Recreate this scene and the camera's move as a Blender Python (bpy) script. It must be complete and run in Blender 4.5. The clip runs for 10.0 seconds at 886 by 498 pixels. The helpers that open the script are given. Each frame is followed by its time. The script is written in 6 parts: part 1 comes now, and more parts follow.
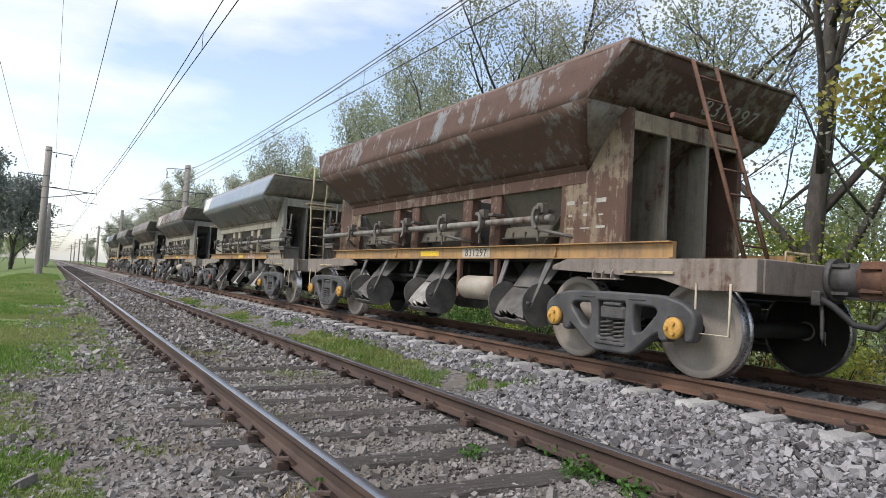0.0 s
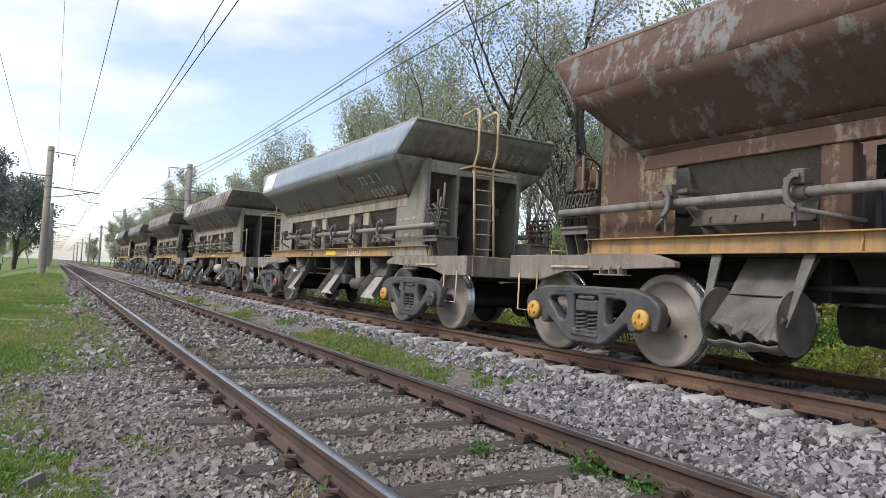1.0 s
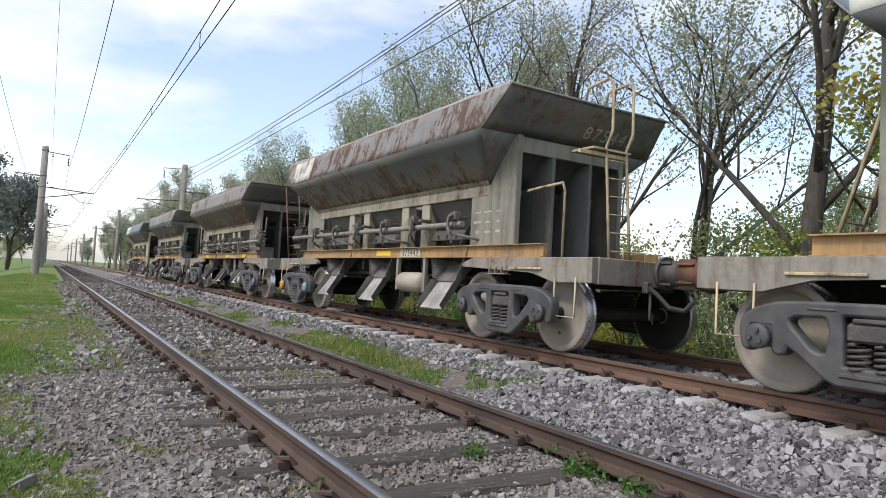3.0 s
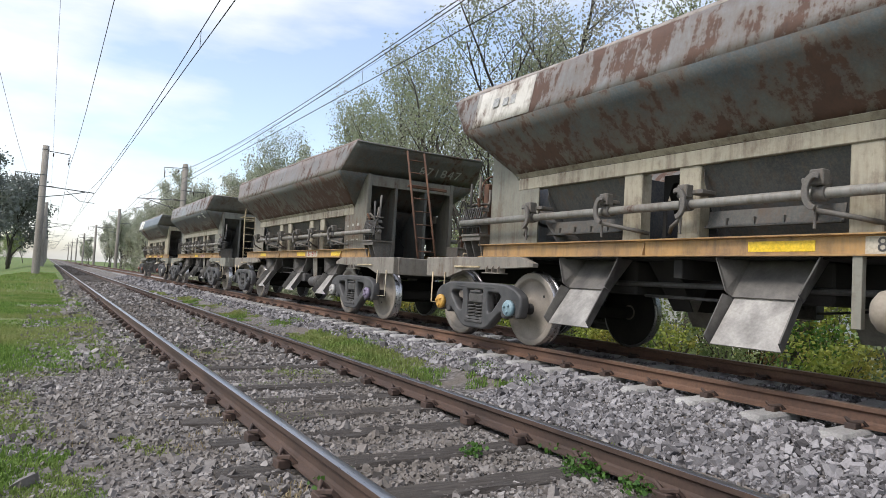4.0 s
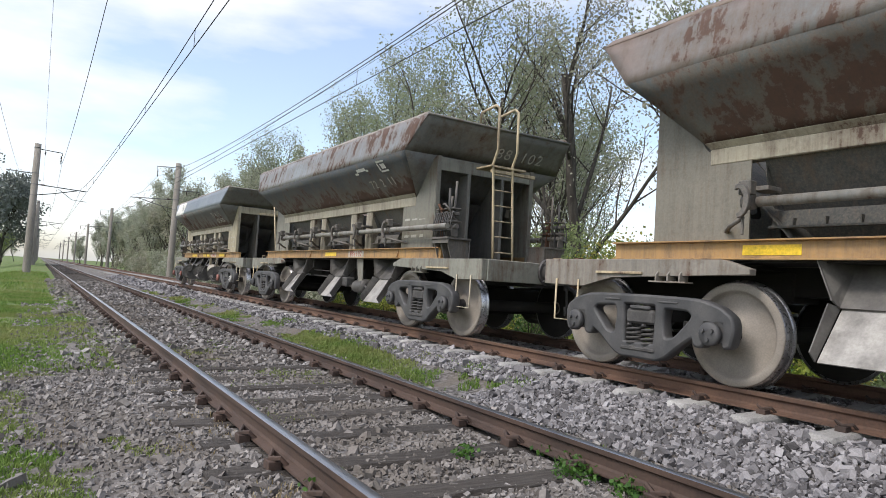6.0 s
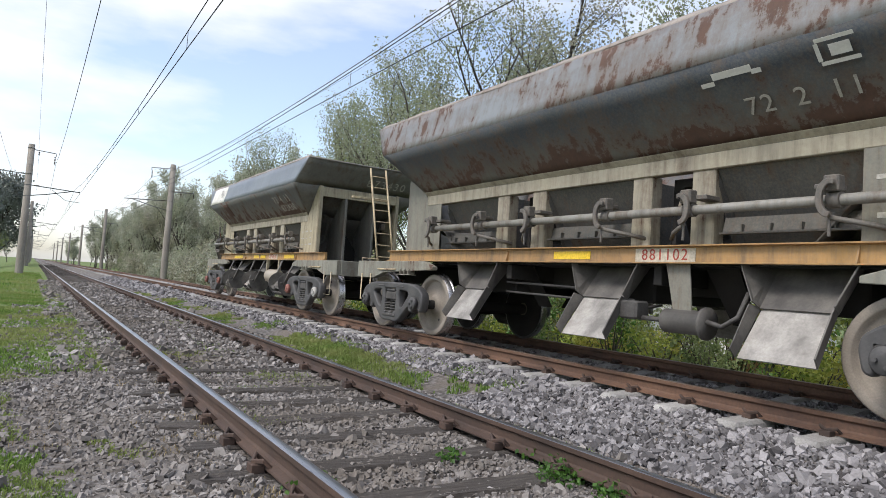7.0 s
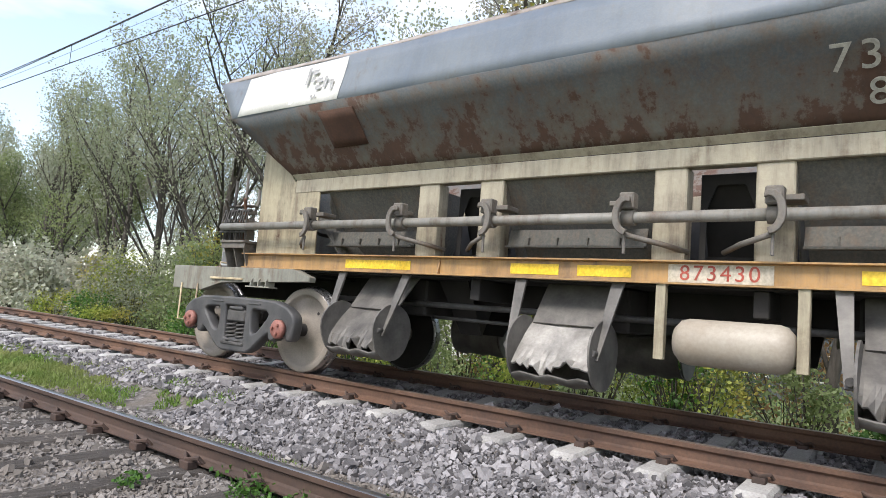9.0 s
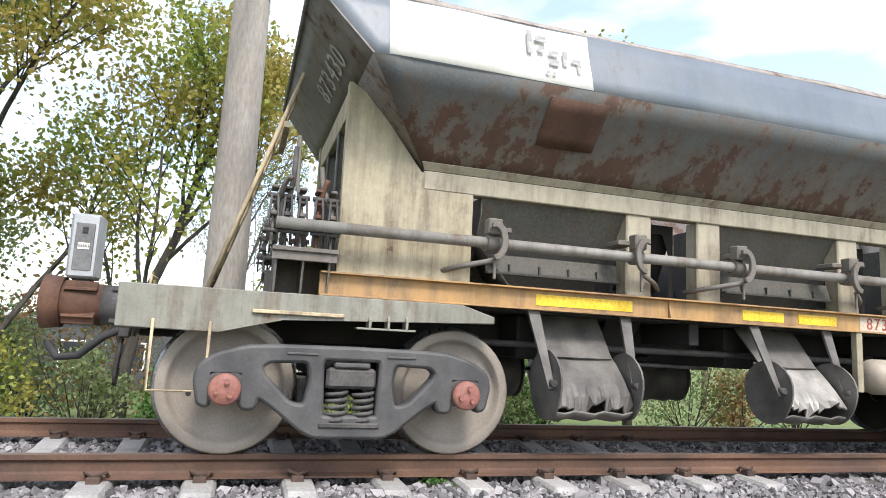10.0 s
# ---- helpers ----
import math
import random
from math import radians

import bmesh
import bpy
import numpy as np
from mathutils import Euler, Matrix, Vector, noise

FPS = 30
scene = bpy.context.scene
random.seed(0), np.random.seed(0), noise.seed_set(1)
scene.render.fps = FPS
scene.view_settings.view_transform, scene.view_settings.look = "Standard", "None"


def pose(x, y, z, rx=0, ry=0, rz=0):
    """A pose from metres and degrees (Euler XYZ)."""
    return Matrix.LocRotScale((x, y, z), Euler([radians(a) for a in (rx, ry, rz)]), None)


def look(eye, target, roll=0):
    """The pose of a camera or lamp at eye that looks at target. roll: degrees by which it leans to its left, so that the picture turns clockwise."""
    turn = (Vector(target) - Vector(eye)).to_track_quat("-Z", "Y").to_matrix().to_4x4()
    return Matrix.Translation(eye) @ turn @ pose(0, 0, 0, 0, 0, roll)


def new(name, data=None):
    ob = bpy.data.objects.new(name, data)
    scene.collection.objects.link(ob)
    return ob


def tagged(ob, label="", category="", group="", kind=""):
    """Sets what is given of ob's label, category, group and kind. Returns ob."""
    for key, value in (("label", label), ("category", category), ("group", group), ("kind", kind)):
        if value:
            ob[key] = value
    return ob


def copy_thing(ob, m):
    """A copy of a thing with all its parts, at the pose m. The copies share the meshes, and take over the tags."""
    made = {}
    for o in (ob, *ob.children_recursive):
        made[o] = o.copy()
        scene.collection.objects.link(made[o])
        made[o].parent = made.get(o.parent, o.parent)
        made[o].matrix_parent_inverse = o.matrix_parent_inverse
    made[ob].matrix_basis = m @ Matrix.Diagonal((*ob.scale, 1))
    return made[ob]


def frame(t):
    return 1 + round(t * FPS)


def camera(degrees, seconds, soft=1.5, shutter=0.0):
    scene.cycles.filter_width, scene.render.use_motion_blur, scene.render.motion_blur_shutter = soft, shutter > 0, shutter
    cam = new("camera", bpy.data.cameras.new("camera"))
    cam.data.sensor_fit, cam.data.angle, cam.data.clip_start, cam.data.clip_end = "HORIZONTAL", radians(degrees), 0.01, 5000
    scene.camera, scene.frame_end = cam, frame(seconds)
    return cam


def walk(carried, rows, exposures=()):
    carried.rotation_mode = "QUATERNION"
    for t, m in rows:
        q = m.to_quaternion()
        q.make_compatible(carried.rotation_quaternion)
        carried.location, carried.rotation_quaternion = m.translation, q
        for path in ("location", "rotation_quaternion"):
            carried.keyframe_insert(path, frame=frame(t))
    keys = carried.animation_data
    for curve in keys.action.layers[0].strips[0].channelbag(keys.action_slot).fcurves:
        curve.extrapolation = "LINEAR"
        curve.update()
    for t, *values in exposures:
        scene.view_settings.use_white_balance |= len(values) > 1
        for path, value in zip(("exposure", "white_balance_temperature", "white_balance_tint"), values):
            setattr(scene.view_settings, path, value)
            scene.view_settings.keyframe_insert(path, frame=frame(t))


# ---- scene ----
cam = camera(68.4, 10.0, 0.8, 0.0)


def aim(x, y, z, yaw, pitch, lean):
    return pose(x, y, z, 90 + pitch, 0, yaw) @ pose(0, 0, 0, 0, 0, lean)


PATH = [
    (0.0, aim(-0.001, 0.023, 0.738, -30.94, 2.88, 3.36)),
    (0.5, aim(-0.011, 0.042, 0.732, -30.94, 2.81, 3.09)),
    (1.0, aim(-0.014, 0.048, 0.731, -30.77, 2.65, 3.02)),
    (1.5, aim(-0.010, 0.041, 0.742, -30.60, 2.44, 2.96)),
    (2.0, aim(-0.014, 0.050, 0.734, -30.60, 2.54, 3.04)),
    (3.5, aim(-0.010, 0.038, 0.734, -31.31, 2.88, 3.25)),
    (4.0, aim(-0.013, 0.037, 0.733, -31.13, 2.78, 3.26)),
    (4.5, aim(-0.008, 0.045, 0.736, -31.04, 2.81, 3.32)),
    (5.0, aim(-0.011, 0.039, 0.734, -31.10, 2.88, 3.43)),
    (5.5, aim(-0.011, 0.040, 0.734, -31.37, 2.83, 3.49)),
    (7.0, aim(0.045, -0.001, 0.744, -32.05, 3.17, 3.84)),
    (7.5, aim(0.103, -0.065, 0.765, -31.50, 3.20, 3.39)),
    (8.0, aim(0.184, -0.131, 0.767, -34.16, 2.66, 4.07)),
    (8.5, aim(0.252, -0.182, 0.760, -40.52, 3.12, 3.78)),
    (9.0, aim(0.360, -0.172, 0.774, -52.86, 5.34, 4.53)),
    (9.5, aim(0.376, -0.292, 0.786, -77.97, 7.76, 4.52)),
    (10.0, aim(0.435, -0.670, 0.791, -106.96, 8.27, 2.91)),
]
walk(cam, PATH, [(0.0, 0.30), (8.0, 0.30), (8.5, 0.42), (9.0, 0.75), (9.5, 0.88), (10.0, 0.95)])

# ---- light ----
SUN_EL, SUN_AZ = 50.0, 265.0      # degrees; azimuth from +Y towards +X
world = bpy.data.worlds.new("sky")
scene.world = world
world.use_nodes = True
wt = world.node_tree
bg = wt.nodes["Background"]
sky = wt.nodes.new("ShaderNodeTexSky")
sky.sky_type, sky.sun_disc = "NISHITA", False
sky.sun_elevation, sky.sun_rotation = radians(SUN_EL), radians(SUN_AZ)
sky.air_density, sky.dust_density = 1.0, 1.5
tc = wt.nodes.new("ShaderNodeTexCoord")
mp = wt.nodes.new("ShaderNodeMapping")
mp.inputs["Scale"].default_value = (1.0, 1.0, 3.2)
mp.inputs["Location"].default_value = (0.35, 0.1, 0.0)
cn = wt.nodes.new("ShaderNodeTexNoise")
cn.inputs["Scale"].default_value, cn.inputs["Detail"].default_value, cn.inputs["Roughness"].default_value = 2.1, 9, 0.52
cr = wt.nodes.new("ShaderNodeValToRGB")
cr.color_ramp.elements[0].position, cr.color_ramp.elements[1].position = 0.44, 0.62
mixc = wt.nodes.new("ShaderNodeMix")
mixc.data_type = "RGBA"
mixc.inputs["B"].default_value = (6.9, 6.95, 7.2, 1)
sc = wt.nodes.new("ShaderNodeMath")
sc.operation = "MULTIPLY_ADD"
sc.inputs[1].default_value, sc.inputs[2].default_value = 0.72, 0.16
wt.links.new(tc.outputs["Generated"], mp.inputs["Vector"])
wt.links.new(mp.outputs["Vector"], cn.inputs["Vector"])
wt.links.new(cn.outputs["Fac"], cr.inputs["Fac"])
wt.links.new(cr.outputs["Color"], sc.inputs[0])
wt.links.new(sc.outputs["Value"], mixc.inputs["Factor"])
gain = wt.nodes.new("ShaderNodeMix")
gain.data_type, gain.blend_type = "RGBA", "MULTIPLY"
gain.inputs["Factor"].default_value, gain.inputs["B"].default_value = 1.0, (1.65, 1.6, 1.6, 1)
wt.links.new(sky.outputs["Color"], gain.inputs["A"])
wt.links.new(gain.outputs["Result"], mixc.inputs["A"])
wt.links.new(mixc.outputs["Result"], bg.inputs["Color"])
bg.inputs["Strength"].default_value = 0.135
sun = new("sun", bpy.data.lights.new("sun", "SUN"))
sun.data.energy, sun.data.angle, sun.data.color = 2.2, radians(16), (1.0, 0.95, 0.90)
a, e = radians(SUN_AZ), radians(SUN_EL)
sun.matrix_world = look((0, 0, 0), (-math.sin(a) * math.cos(e), -math.cos(a) * math.cos(e), -math.sin(e)))


# ---- materials ----
def nodes_of(name):
    m = bpy.data.materials.new(name)
    m.use_nodes = True
    nt = m.node_tree
    return m, nt, nt.nodes["Principled BSDF"]


def add_noise(nt, vec, scale, detail=6, rough=0.55):
    n = nt.nodes.new("ShaderNodeTexNoise")
    n.inputs["Scale"].default_value, n.inputs["Detail"].default_value, n.inputs["Roughness"].default_value = scale, detail, rough
    nt.links.new(vec, n.inputs["Vector"])
    return n.outputs["Fac"]


def add_ramp(nt, fac, lo, hi):
    r = nt.nodes.new("ShaderNodeMapRange")
    r.inputs["From Min"].default_value, r.inputs["From Max"].default_value = lo, hi
    nt.links.new(fac, r.inputs["Value"])
    return r.outputs["Result"]


def add_mix(nt, fac, a, b, mode="MIX"):
    m = nt.nodes.new("ShaderNodeMix")
    m.data_type, m.blend_type = "RGBA", mode
    for key, val in (("Factor", fac), ("A", a), ("B", b)):
        sock = m.inputs[key]
        if isinstance(val, (int, float)):
            sock.default_value = val
        elif isinstance(val, tuple):
            sock.default_value = (*val, 1)
        else:
            nt.links.new(val, sock)
    return m.outputs["Result"]


def add_math(nt, op, a, b):
    m = nt.nodes.new("ShaderNodeMath")
    m.operation = op
    for k, val in enumerate((a, b)):
        if isinstance(val, (int, float)):
            m.inputs[k].default_value = val
        else:
            nt.links.new(val, m.inputs[k])
    return m.outputs["Value"]


def add_coords(nt, scale=(1, 1, 1), shift=(0, 0, 0), kind="Object"):
    t = nt.nodes.new("ShaderNodeTexCoord")
    m = nt.nodes.new("ShaderNodeMapping")
    m.inputs["Scale"].default_value, m.inputs["Location"].default_value = scale, shift
    nt.links.new(t.outputs[kind], m.inputs["Vector"])
    return m.outputs["Vector"]


def add_bump(nt, bsdf, height, strength, dist=0.01):
    b = nt.nodes.new("ShaderNodeBump")
    b.inputs["Strength"].default_value, b.inputs["Distance"].default_value = strength, dist
    nt.links.new(height, b.inputs["Height"])
    nt.links.new(b.outputs["Normal"], bsdf.inputs["Normal"])


def surface(name, c0, c1, scale=3.0, rough=0.8, metal=0.0, bump=0.3, fine=40.0, dist=0.006, stretch=(1, 1, 1), vary=0.0, grain=0.45):
    """Two colours mixed by a coarse noise, darkened and lightened by a fine one, with relief."""
    m, nt, b = nodes_of(name)
    v = add_coords(nt, stretch)
    big, small = add_noise(nt, v, scale, 5), add_noise(nt, v, fine, 4, 0.6)
    col = add_mix(nt, add_ramp(nt, big, 0.35, 0.65), c0, c1)
    col = add_mix(nt, grain, col, add_mix(nt, add_ramp(nt, small, 0.3, 0.7), (0.35, 0.35, 0.35), (1.25, 1.25, 1.25)), "MULTIPLY")
    if vary:
        oi = nt.nodes.new("ShaderNodeObjectInfo")
        col = add_mix(nt, vary, col, add_mix(nt, oi.outputs["Random"], (0.4, 0.4, 0.4), (1.3, 1.3, 1.3)), "MULTIPLY")
    nt.links.new(col, b.inputs["Base Color"])
    nt.links.new(add_ramp(nt, small, -0.6, 1.6) if rough is None else add_math(nt, "MULTIPLY_ADD", small, 0.3), b.inputs["Roughness"])
    if rough is not None:
        rn = b.inputs["Roughness"].links[0].from_node
        rn.inputs[2].default_value = max(rough - 0.15, 0.02)
    b.inputs["Metallic"].default_value = metal
    if bump:
        add_bump(nt, b, small, bump, dist)
    return m


def island(name, c0, c1, rough=0.85, c2=None, bump=0.0, through_light=0.0, patch=0.0):
    """One colour for each loose piece of a joined mesh, between c0 and c1."""
    m, nt, b = nodes_of(name)
    g = nt.nodes.new("ShaderNodeNewGeometry")
    col = add_mix(nt, g.outputs["Random Per Island"], c0, c1)
    v = add_coords(nt)
    if c2:
        col = add_mix(nt, add_ramp(nt, add_noise(nt, v, 0.6, 4), 0.42, 0.62), col, c2)
    if patch:
        col = add_mix(nt, patch, col, add_mix(nt, add_noise(nt, v, 60, 3), (0.3, 0.3, 0.3), (1.5, 1.5, 1.5)), "MULTIPLY")
    nt.links.new(col, b.inputs["Base Color"])
    b.inputs["Roughness"].default_value = rough
    if bump:
        add_bump(nt, b, add_noise(nt, v, 90, 4), bump)
    if through_light:
        b.inputs["Transmission Weight"].default_value = 0
        tr = nt.nodes.new("ShaderNodeBsdfTranslucent")
        nt.links.new(col, tr.inputs["Color"])
        mx = nt.nodes.new("ShaderNodeMixShader")
        mx.inputs["Fac"].default_value = through_light
        out = nt.nodes["Material Output"]
        nt.links.new(b.outputs["BSDF"], mx.inputs[1])
        nt.links.new(tr.outputs["BSDF"], mx.inputs[2])
        nt.links.new(mx.outputs["Shader"], out.inputs["Surface"])
    return m


def paint(name, c0, c1, rust=0.5, seed=0.0, dust=0.3, rough=0.55, drip=1.0, low=0.0, grime=1.0, rust_col=((0.052, 0.031, 0.025), (0.14, 0.072, 0.048))):
    """Old wagon paint: faded patches, rust blooms with drips under them, and dust."""
    m, nt, b = nodes_of(name)
    sh = (seed * 3.7, seed * 5.1, seed * 1.3)
    v = add_coords(nt, (1, 1, 1), sh)
    vs = add_coords(nt, (5, 5, 0.55), sh)
    big, mid, fine = add_noise(nt, v, 0.9, 6, 0.6), add_noise(nt, v, 2.4, 12, 0.72), add_noise(nt, v, 45, 5, 0.7)
    small, streak, thin = add_noise(nt, v, 13, 8, 0.7), add_noise(nt, vs, 1.6, 8, 0.65), add_noise(nt, vs, 5.5, 6, 0.6)
    col = add_mix(nt, add_ramp(nt, big, 0.36, 0.64), c0, c1)
    col = add_mix(nt, add_math(nt, "MULTIPLY", add_ramp(nt, small, 0.45, 0.75), 0.45 * grime), col, tuple(c * 0.5 for c in c0))
    col = add_mix(nt, add_math(nt, "MULTIPLY", add_ramp(nt, streak, 0.46, 0.72), 0.6 * grime), col, (0.055, 0.05, 0.045))
    col = add_mix(nt, add_math(nt, "MULTIPLY", add_ramp(nt, thin, 0.52, 0.75), 0.4 * grime), col, (0.17, 0.12, 0.078))
    col = add_mix(nt, add_math(nt, "MULTIPLY", add_ramp(nt, fine, 0.40, 0.72), dust), col, (0.29, 0.245, 0.19))
    field = add_math(nt, "ADD", add_math(nt, "MULTIPLY", mid, 0.42), add_math(nt, "MULTIPLY", streak, 0.40 * drip))
    field = add_math(nt, "ADD", field, add_math(nt, "MULTIPLY", small, 0.18))
    field = add_math(nt, "ADD", field, add_math(nt, "MULTIPLY", add_math(nt, "SUBTRACT", big, 0.5), 0.35))
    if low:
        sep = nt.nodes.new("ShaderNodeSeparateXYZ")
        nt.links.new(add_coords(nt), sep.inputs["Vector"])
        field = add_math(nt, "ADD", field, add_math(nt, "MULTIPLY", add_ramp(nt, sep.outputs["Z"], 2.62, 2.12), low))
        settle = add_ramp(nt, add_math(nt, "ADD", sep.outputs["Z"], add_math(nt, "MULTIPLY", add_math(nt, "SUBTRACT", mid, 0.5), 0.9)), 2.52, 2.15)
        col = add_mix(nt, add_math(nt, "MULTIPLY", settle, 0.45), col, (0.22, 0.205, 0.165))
    lim = 0.68 - 0.27 * rust - 0.15 * (1 - drip)
    mask = add_ramp(nt, field, lim, lim + 0.035)
    rc = add_mix(nt, add_noise(nt, v, 7, 8, 0.7), rust_col[0], rust_col[1])
    rc = add_mix(nt, add_math(nt, "MULTIPLY", add_ramp(nt, thin, 0.5, 0.72), 0.5), rc, (0.05, 0.035, 0.03))
    col = add_mix(nt, add_math(nt, "MULTIPLY", add_ramp(nt, field, lim - 0.09, lim), 0.5), col, (0.13, 0.085, 0.055))
    col = add_mix(nt, add_math(nt, "MULTIPLY", mask, 0.92), col, rc)
    nt.links.new(col, b.inputs["Base Color"])
    nt.links.new(add_math(nt, "MULTIPLY_ADD", mask, 0.85 - rough), b.inputs["Roughness"])
    b.inputs["Roughness"].links[0].from_node.inputs[2].default_value = rough
    add_bump(nt, b, add_math(nt, "ADD", add_math(nt, "MULTIPLY", mid, 0.8), add_math(nt, "MULTIPLY", fine, 0.3)), 0.25, 0.02)
    return m


RUSTY = surface("rusty_steel", (0.085, 0.045, 0.03), (0.17, 0.085, 0.05), 4, 0.85, 0.0, 0.4)
RAIL_SIDE = surface("rail_rust", (0.085, 0.05, 0.036), (0.165, 0.092, 0.058), 1.5, 0.8, 0.1, 0.3)
RAIL_SIDE_DARK = surface("rail_rust_dark", (0.055, 0.036, 0.028), (0.10, 0.062, 0.045), 1.5, 0.75, 0.1, 0.3)
RAIL_TOP = surface("rail_running_surface", (0.26, 0.27, 0.29), (0.42, 0.43, 0.45), 2, 0.32, 0.9, 0.05, 25, 0.001, (12, 0.4, 1))
RAIL_TOP_DULL = surface("rail_head_worn", (0.16, 0.11, 0.085), (0.25, 0.19, 0.15), 2, 0.5, 0.5, 0.1, 25, 0.002, (12, 0.4, 1))
GREASY = surface("greasy_cast_iron", (0.055, 0.052, 0.05), (0.10, 0.095, 0.09), 5, 0.7, 0.15, 0.35)
CAST = surface("dusty_cast_steel", (0.052, 0.052, 0.054), (0.095, 0.092, 0.09), 4, 0.62, 0.1, 0.2, 55, grain=0.3)
WHEEL = surface("wheel_steel_dusty", (0.20, 0.175, 0.145), (0.30, 0.265, 0.225), 2, 0.75, 0.0, 0.06, 70, grain=0.3)
TREAD = surface("polished_tyre", (0.30, 0.30, 0.31), (0.45, 0.45, 0.46), 3, 0.3, 0.9, 0.05)
# near-black: the shade below the wagons is put into this colour
SHADED_DARK = surface("shaded_underside", (0.014, 0.013, 0.012), (0.03, 0.027, 0.025), 3, 0.85, 0, 0.3)
CHUTE = surface("worn_chute_steel", (0.075, 0.07, 0.066), (0.17, 0.16, 0.145), 3.5, 0.6, 0.2, 0.2, grain=0.3)
CHUTE_IN = surface("scoured_chute_steel", (0.20, 0.19, 0.175), (0.42, 0.40, 0.37), 4, 0.55, 0.2, 0.25, grain=0.3)
TANK = surface("air_tank_paint", (0.30, 0.255, 0.20), (0.40, 0.36, 0.30), 2.5, 0.5, 0, 0.06, grain=0.2)
RUBBER = surface("rubber", (0.02, 0.02, 0.021), (0.035, 0.034, 0.034), 5, 0.75, 0, 0.2)
CONCRETE = surface("sleeper_concrete", (0.31, 0.30, 0.285), (0.41, 0.40, 0.38), 6, 0.9, 0, 0.4, 60, 0.006, (1, 1, 1), 0.3)
POLE = surface("pole_concrete", (0.20, 0.18, 0.155), (0.30, 0.275, 0.24), 1.6, 0.9, 0, 0.4, 30, 0.006, (1, 1, 0.25))
TIMBER = surface("weathered_timber", (0.055, 0.046, 0.04), (0.115, 0.10, 0.086), 3, 0.92, 0, 0.9, 22, 0.015, (1.2, 14, 14), 0.35)
STEELWORK = surface("galvanised_steel", (0.13, 0.13, 0.13), (0.2, 0.2, 0.2), 3, 0.6, 0.4, 0.15)
INSULATOR = surface("brown_porcelain", (0.05, 0.03, 0.025), (0.08, 0.05, 0.04), 5, 0.25, 0, 0.05)
WIRE = surface("overhead_wire", (0.04, 0.042, 0.045), (0.06, 0.06, 0.065), 5, 0.6, 0.5, 0)
WHITE_PAINT = surface("chalky_white_paint", (0.62, 0.61, 0.57), (0.75, 0.74, 0.70), 3, 0.75, 0, 0.1, grain=0.15)
YELLOW_TAPE = surface("yellow_reflector", (0.75, 0.50, 0.02), (0.80, 0.56, 0.04), 5, 0.45, 0, 0.1)
BEAM_YELLOW = paint("ochre_beam_paint", (0.42, 0.245, 0.085), (0.34, 0.20, 0.085), 0.28, 2.0, 0.25, 0.6, 0.9)
CREAM = paint("cream_rail_paint", (0.50, 0.44, 0.32), (0.40, 0.36, 0.27), 0.38, 5.0, 0.3, 0.65)
RED_PAINT = surface("red_number_paint", (0.30, 0.05, 0.035), (0.42, 0.09, 0.06), 6, 0.7, 0, 0.1)
LADDER_Y = paint("ladder_paint_cream", (0.56, 0.46, 0.29), (0.48, 0.38, 0.24), 0.38, 7.0, 0.2, 0.6)
BARK = surface("grey_bark", (0.045, 0.038, 0.032), (0.10, 0.088, 0.075), 3, 0.95, 0, 0.8, 22, 0.02, (3, 3, 0.6))


# ---- mesh tools ----
def done(bm, smooth=False):
    me = bpy.data.meshes.new("mesh")
    bmesh.ops.recalc_face_normals(bm, faces=bm.faces)
    if smooth:
        for f in bm.faces:
            f.smooth = True
    bm.to_mesh(me)
    bm.free()
    return me


def part(name, me, material, parent=None, label=""):
    """One mesh object under a thing or a part; the material sits on the object, so meshes can be shared."""
    ob = new(name, me)
    if not me.materials:
        me.materials.append(None)
    ob.material_slots[0].link = "OBJECT"
    ob.material_slots[0].material = material
    if parent is not None:
        ob.parent = parent
    return tagged(ob, label)


MESHES = {}
B0 = 0.0                  # middle of a wagon's body against the middle of its bogies, set wagon by wagon


def shared(key, build):
    key = (B0, key)
    if key not in MESHES:
        MESHES[key] = build()
    return MESHES[key]


def box_in(bm, x0, x1, y0, y1, z0, z1, bevel=0.0):
    g = bmesh.ops.create_cube(bm, size=1.0, matrix=Matrix.Translation(((x0 + x1) / 2, (y0 + y1) / 2, (z0 + z1) / 2)) @ Matrix.Diagonal((abs(x1 - x0), abs(y1 - y0), abs(z1 - z0), 1)))
    if bevel:
        edges = {e for v in g["verts"] for e in v.link_edges}
        bmesh.ops.bevel(bm, geom=list(edges), offset=bevel, segments=1, affect="EDGES")


def box(x0, x1, y0, y1, z0, z1, bevel=0.006):
    bm = bmesh.new()
    box_in(bm, x0, x1, y0, y1, z0, z1, bevel)
    return done(bm)


def tube_in(bm, pts, r, n=8, r1=None):
    pts = [Vector(p) for p in pts]
    rings, m = [], len(pts)
    for i, p in enumerate(pts):
        d = (pts[min(i + 1, m - 1)] - pts[max(i - 1, 0)]).normalized()
        a = d.orthogonal().normalized() if i == 0 else (rings[-1][1] - d * rings[-1][1].dot(d)).normalized()
        b = d.cross(a)
        rr = r if r1 is None else r + (r1 - r) * i / (m - 1)
        rings.append(([bm.verts.new(p + (a * math.cos(k * 2 * math.pi / n) + b * math.sin(k * 2 * math.pi / n)) * rr) for k in range(n)], a))
    for (u, _), (v, _) in zip(rings, rings[1:]):
        for k in range(n):
            bm.faces.new((u[k], u[(k + 1) % n], v[(k + 1) % n], v[k])).smooth = True
    bm.faces.new(rings[0][0][::-1])
    bm.faces.new(rings[-1][0])


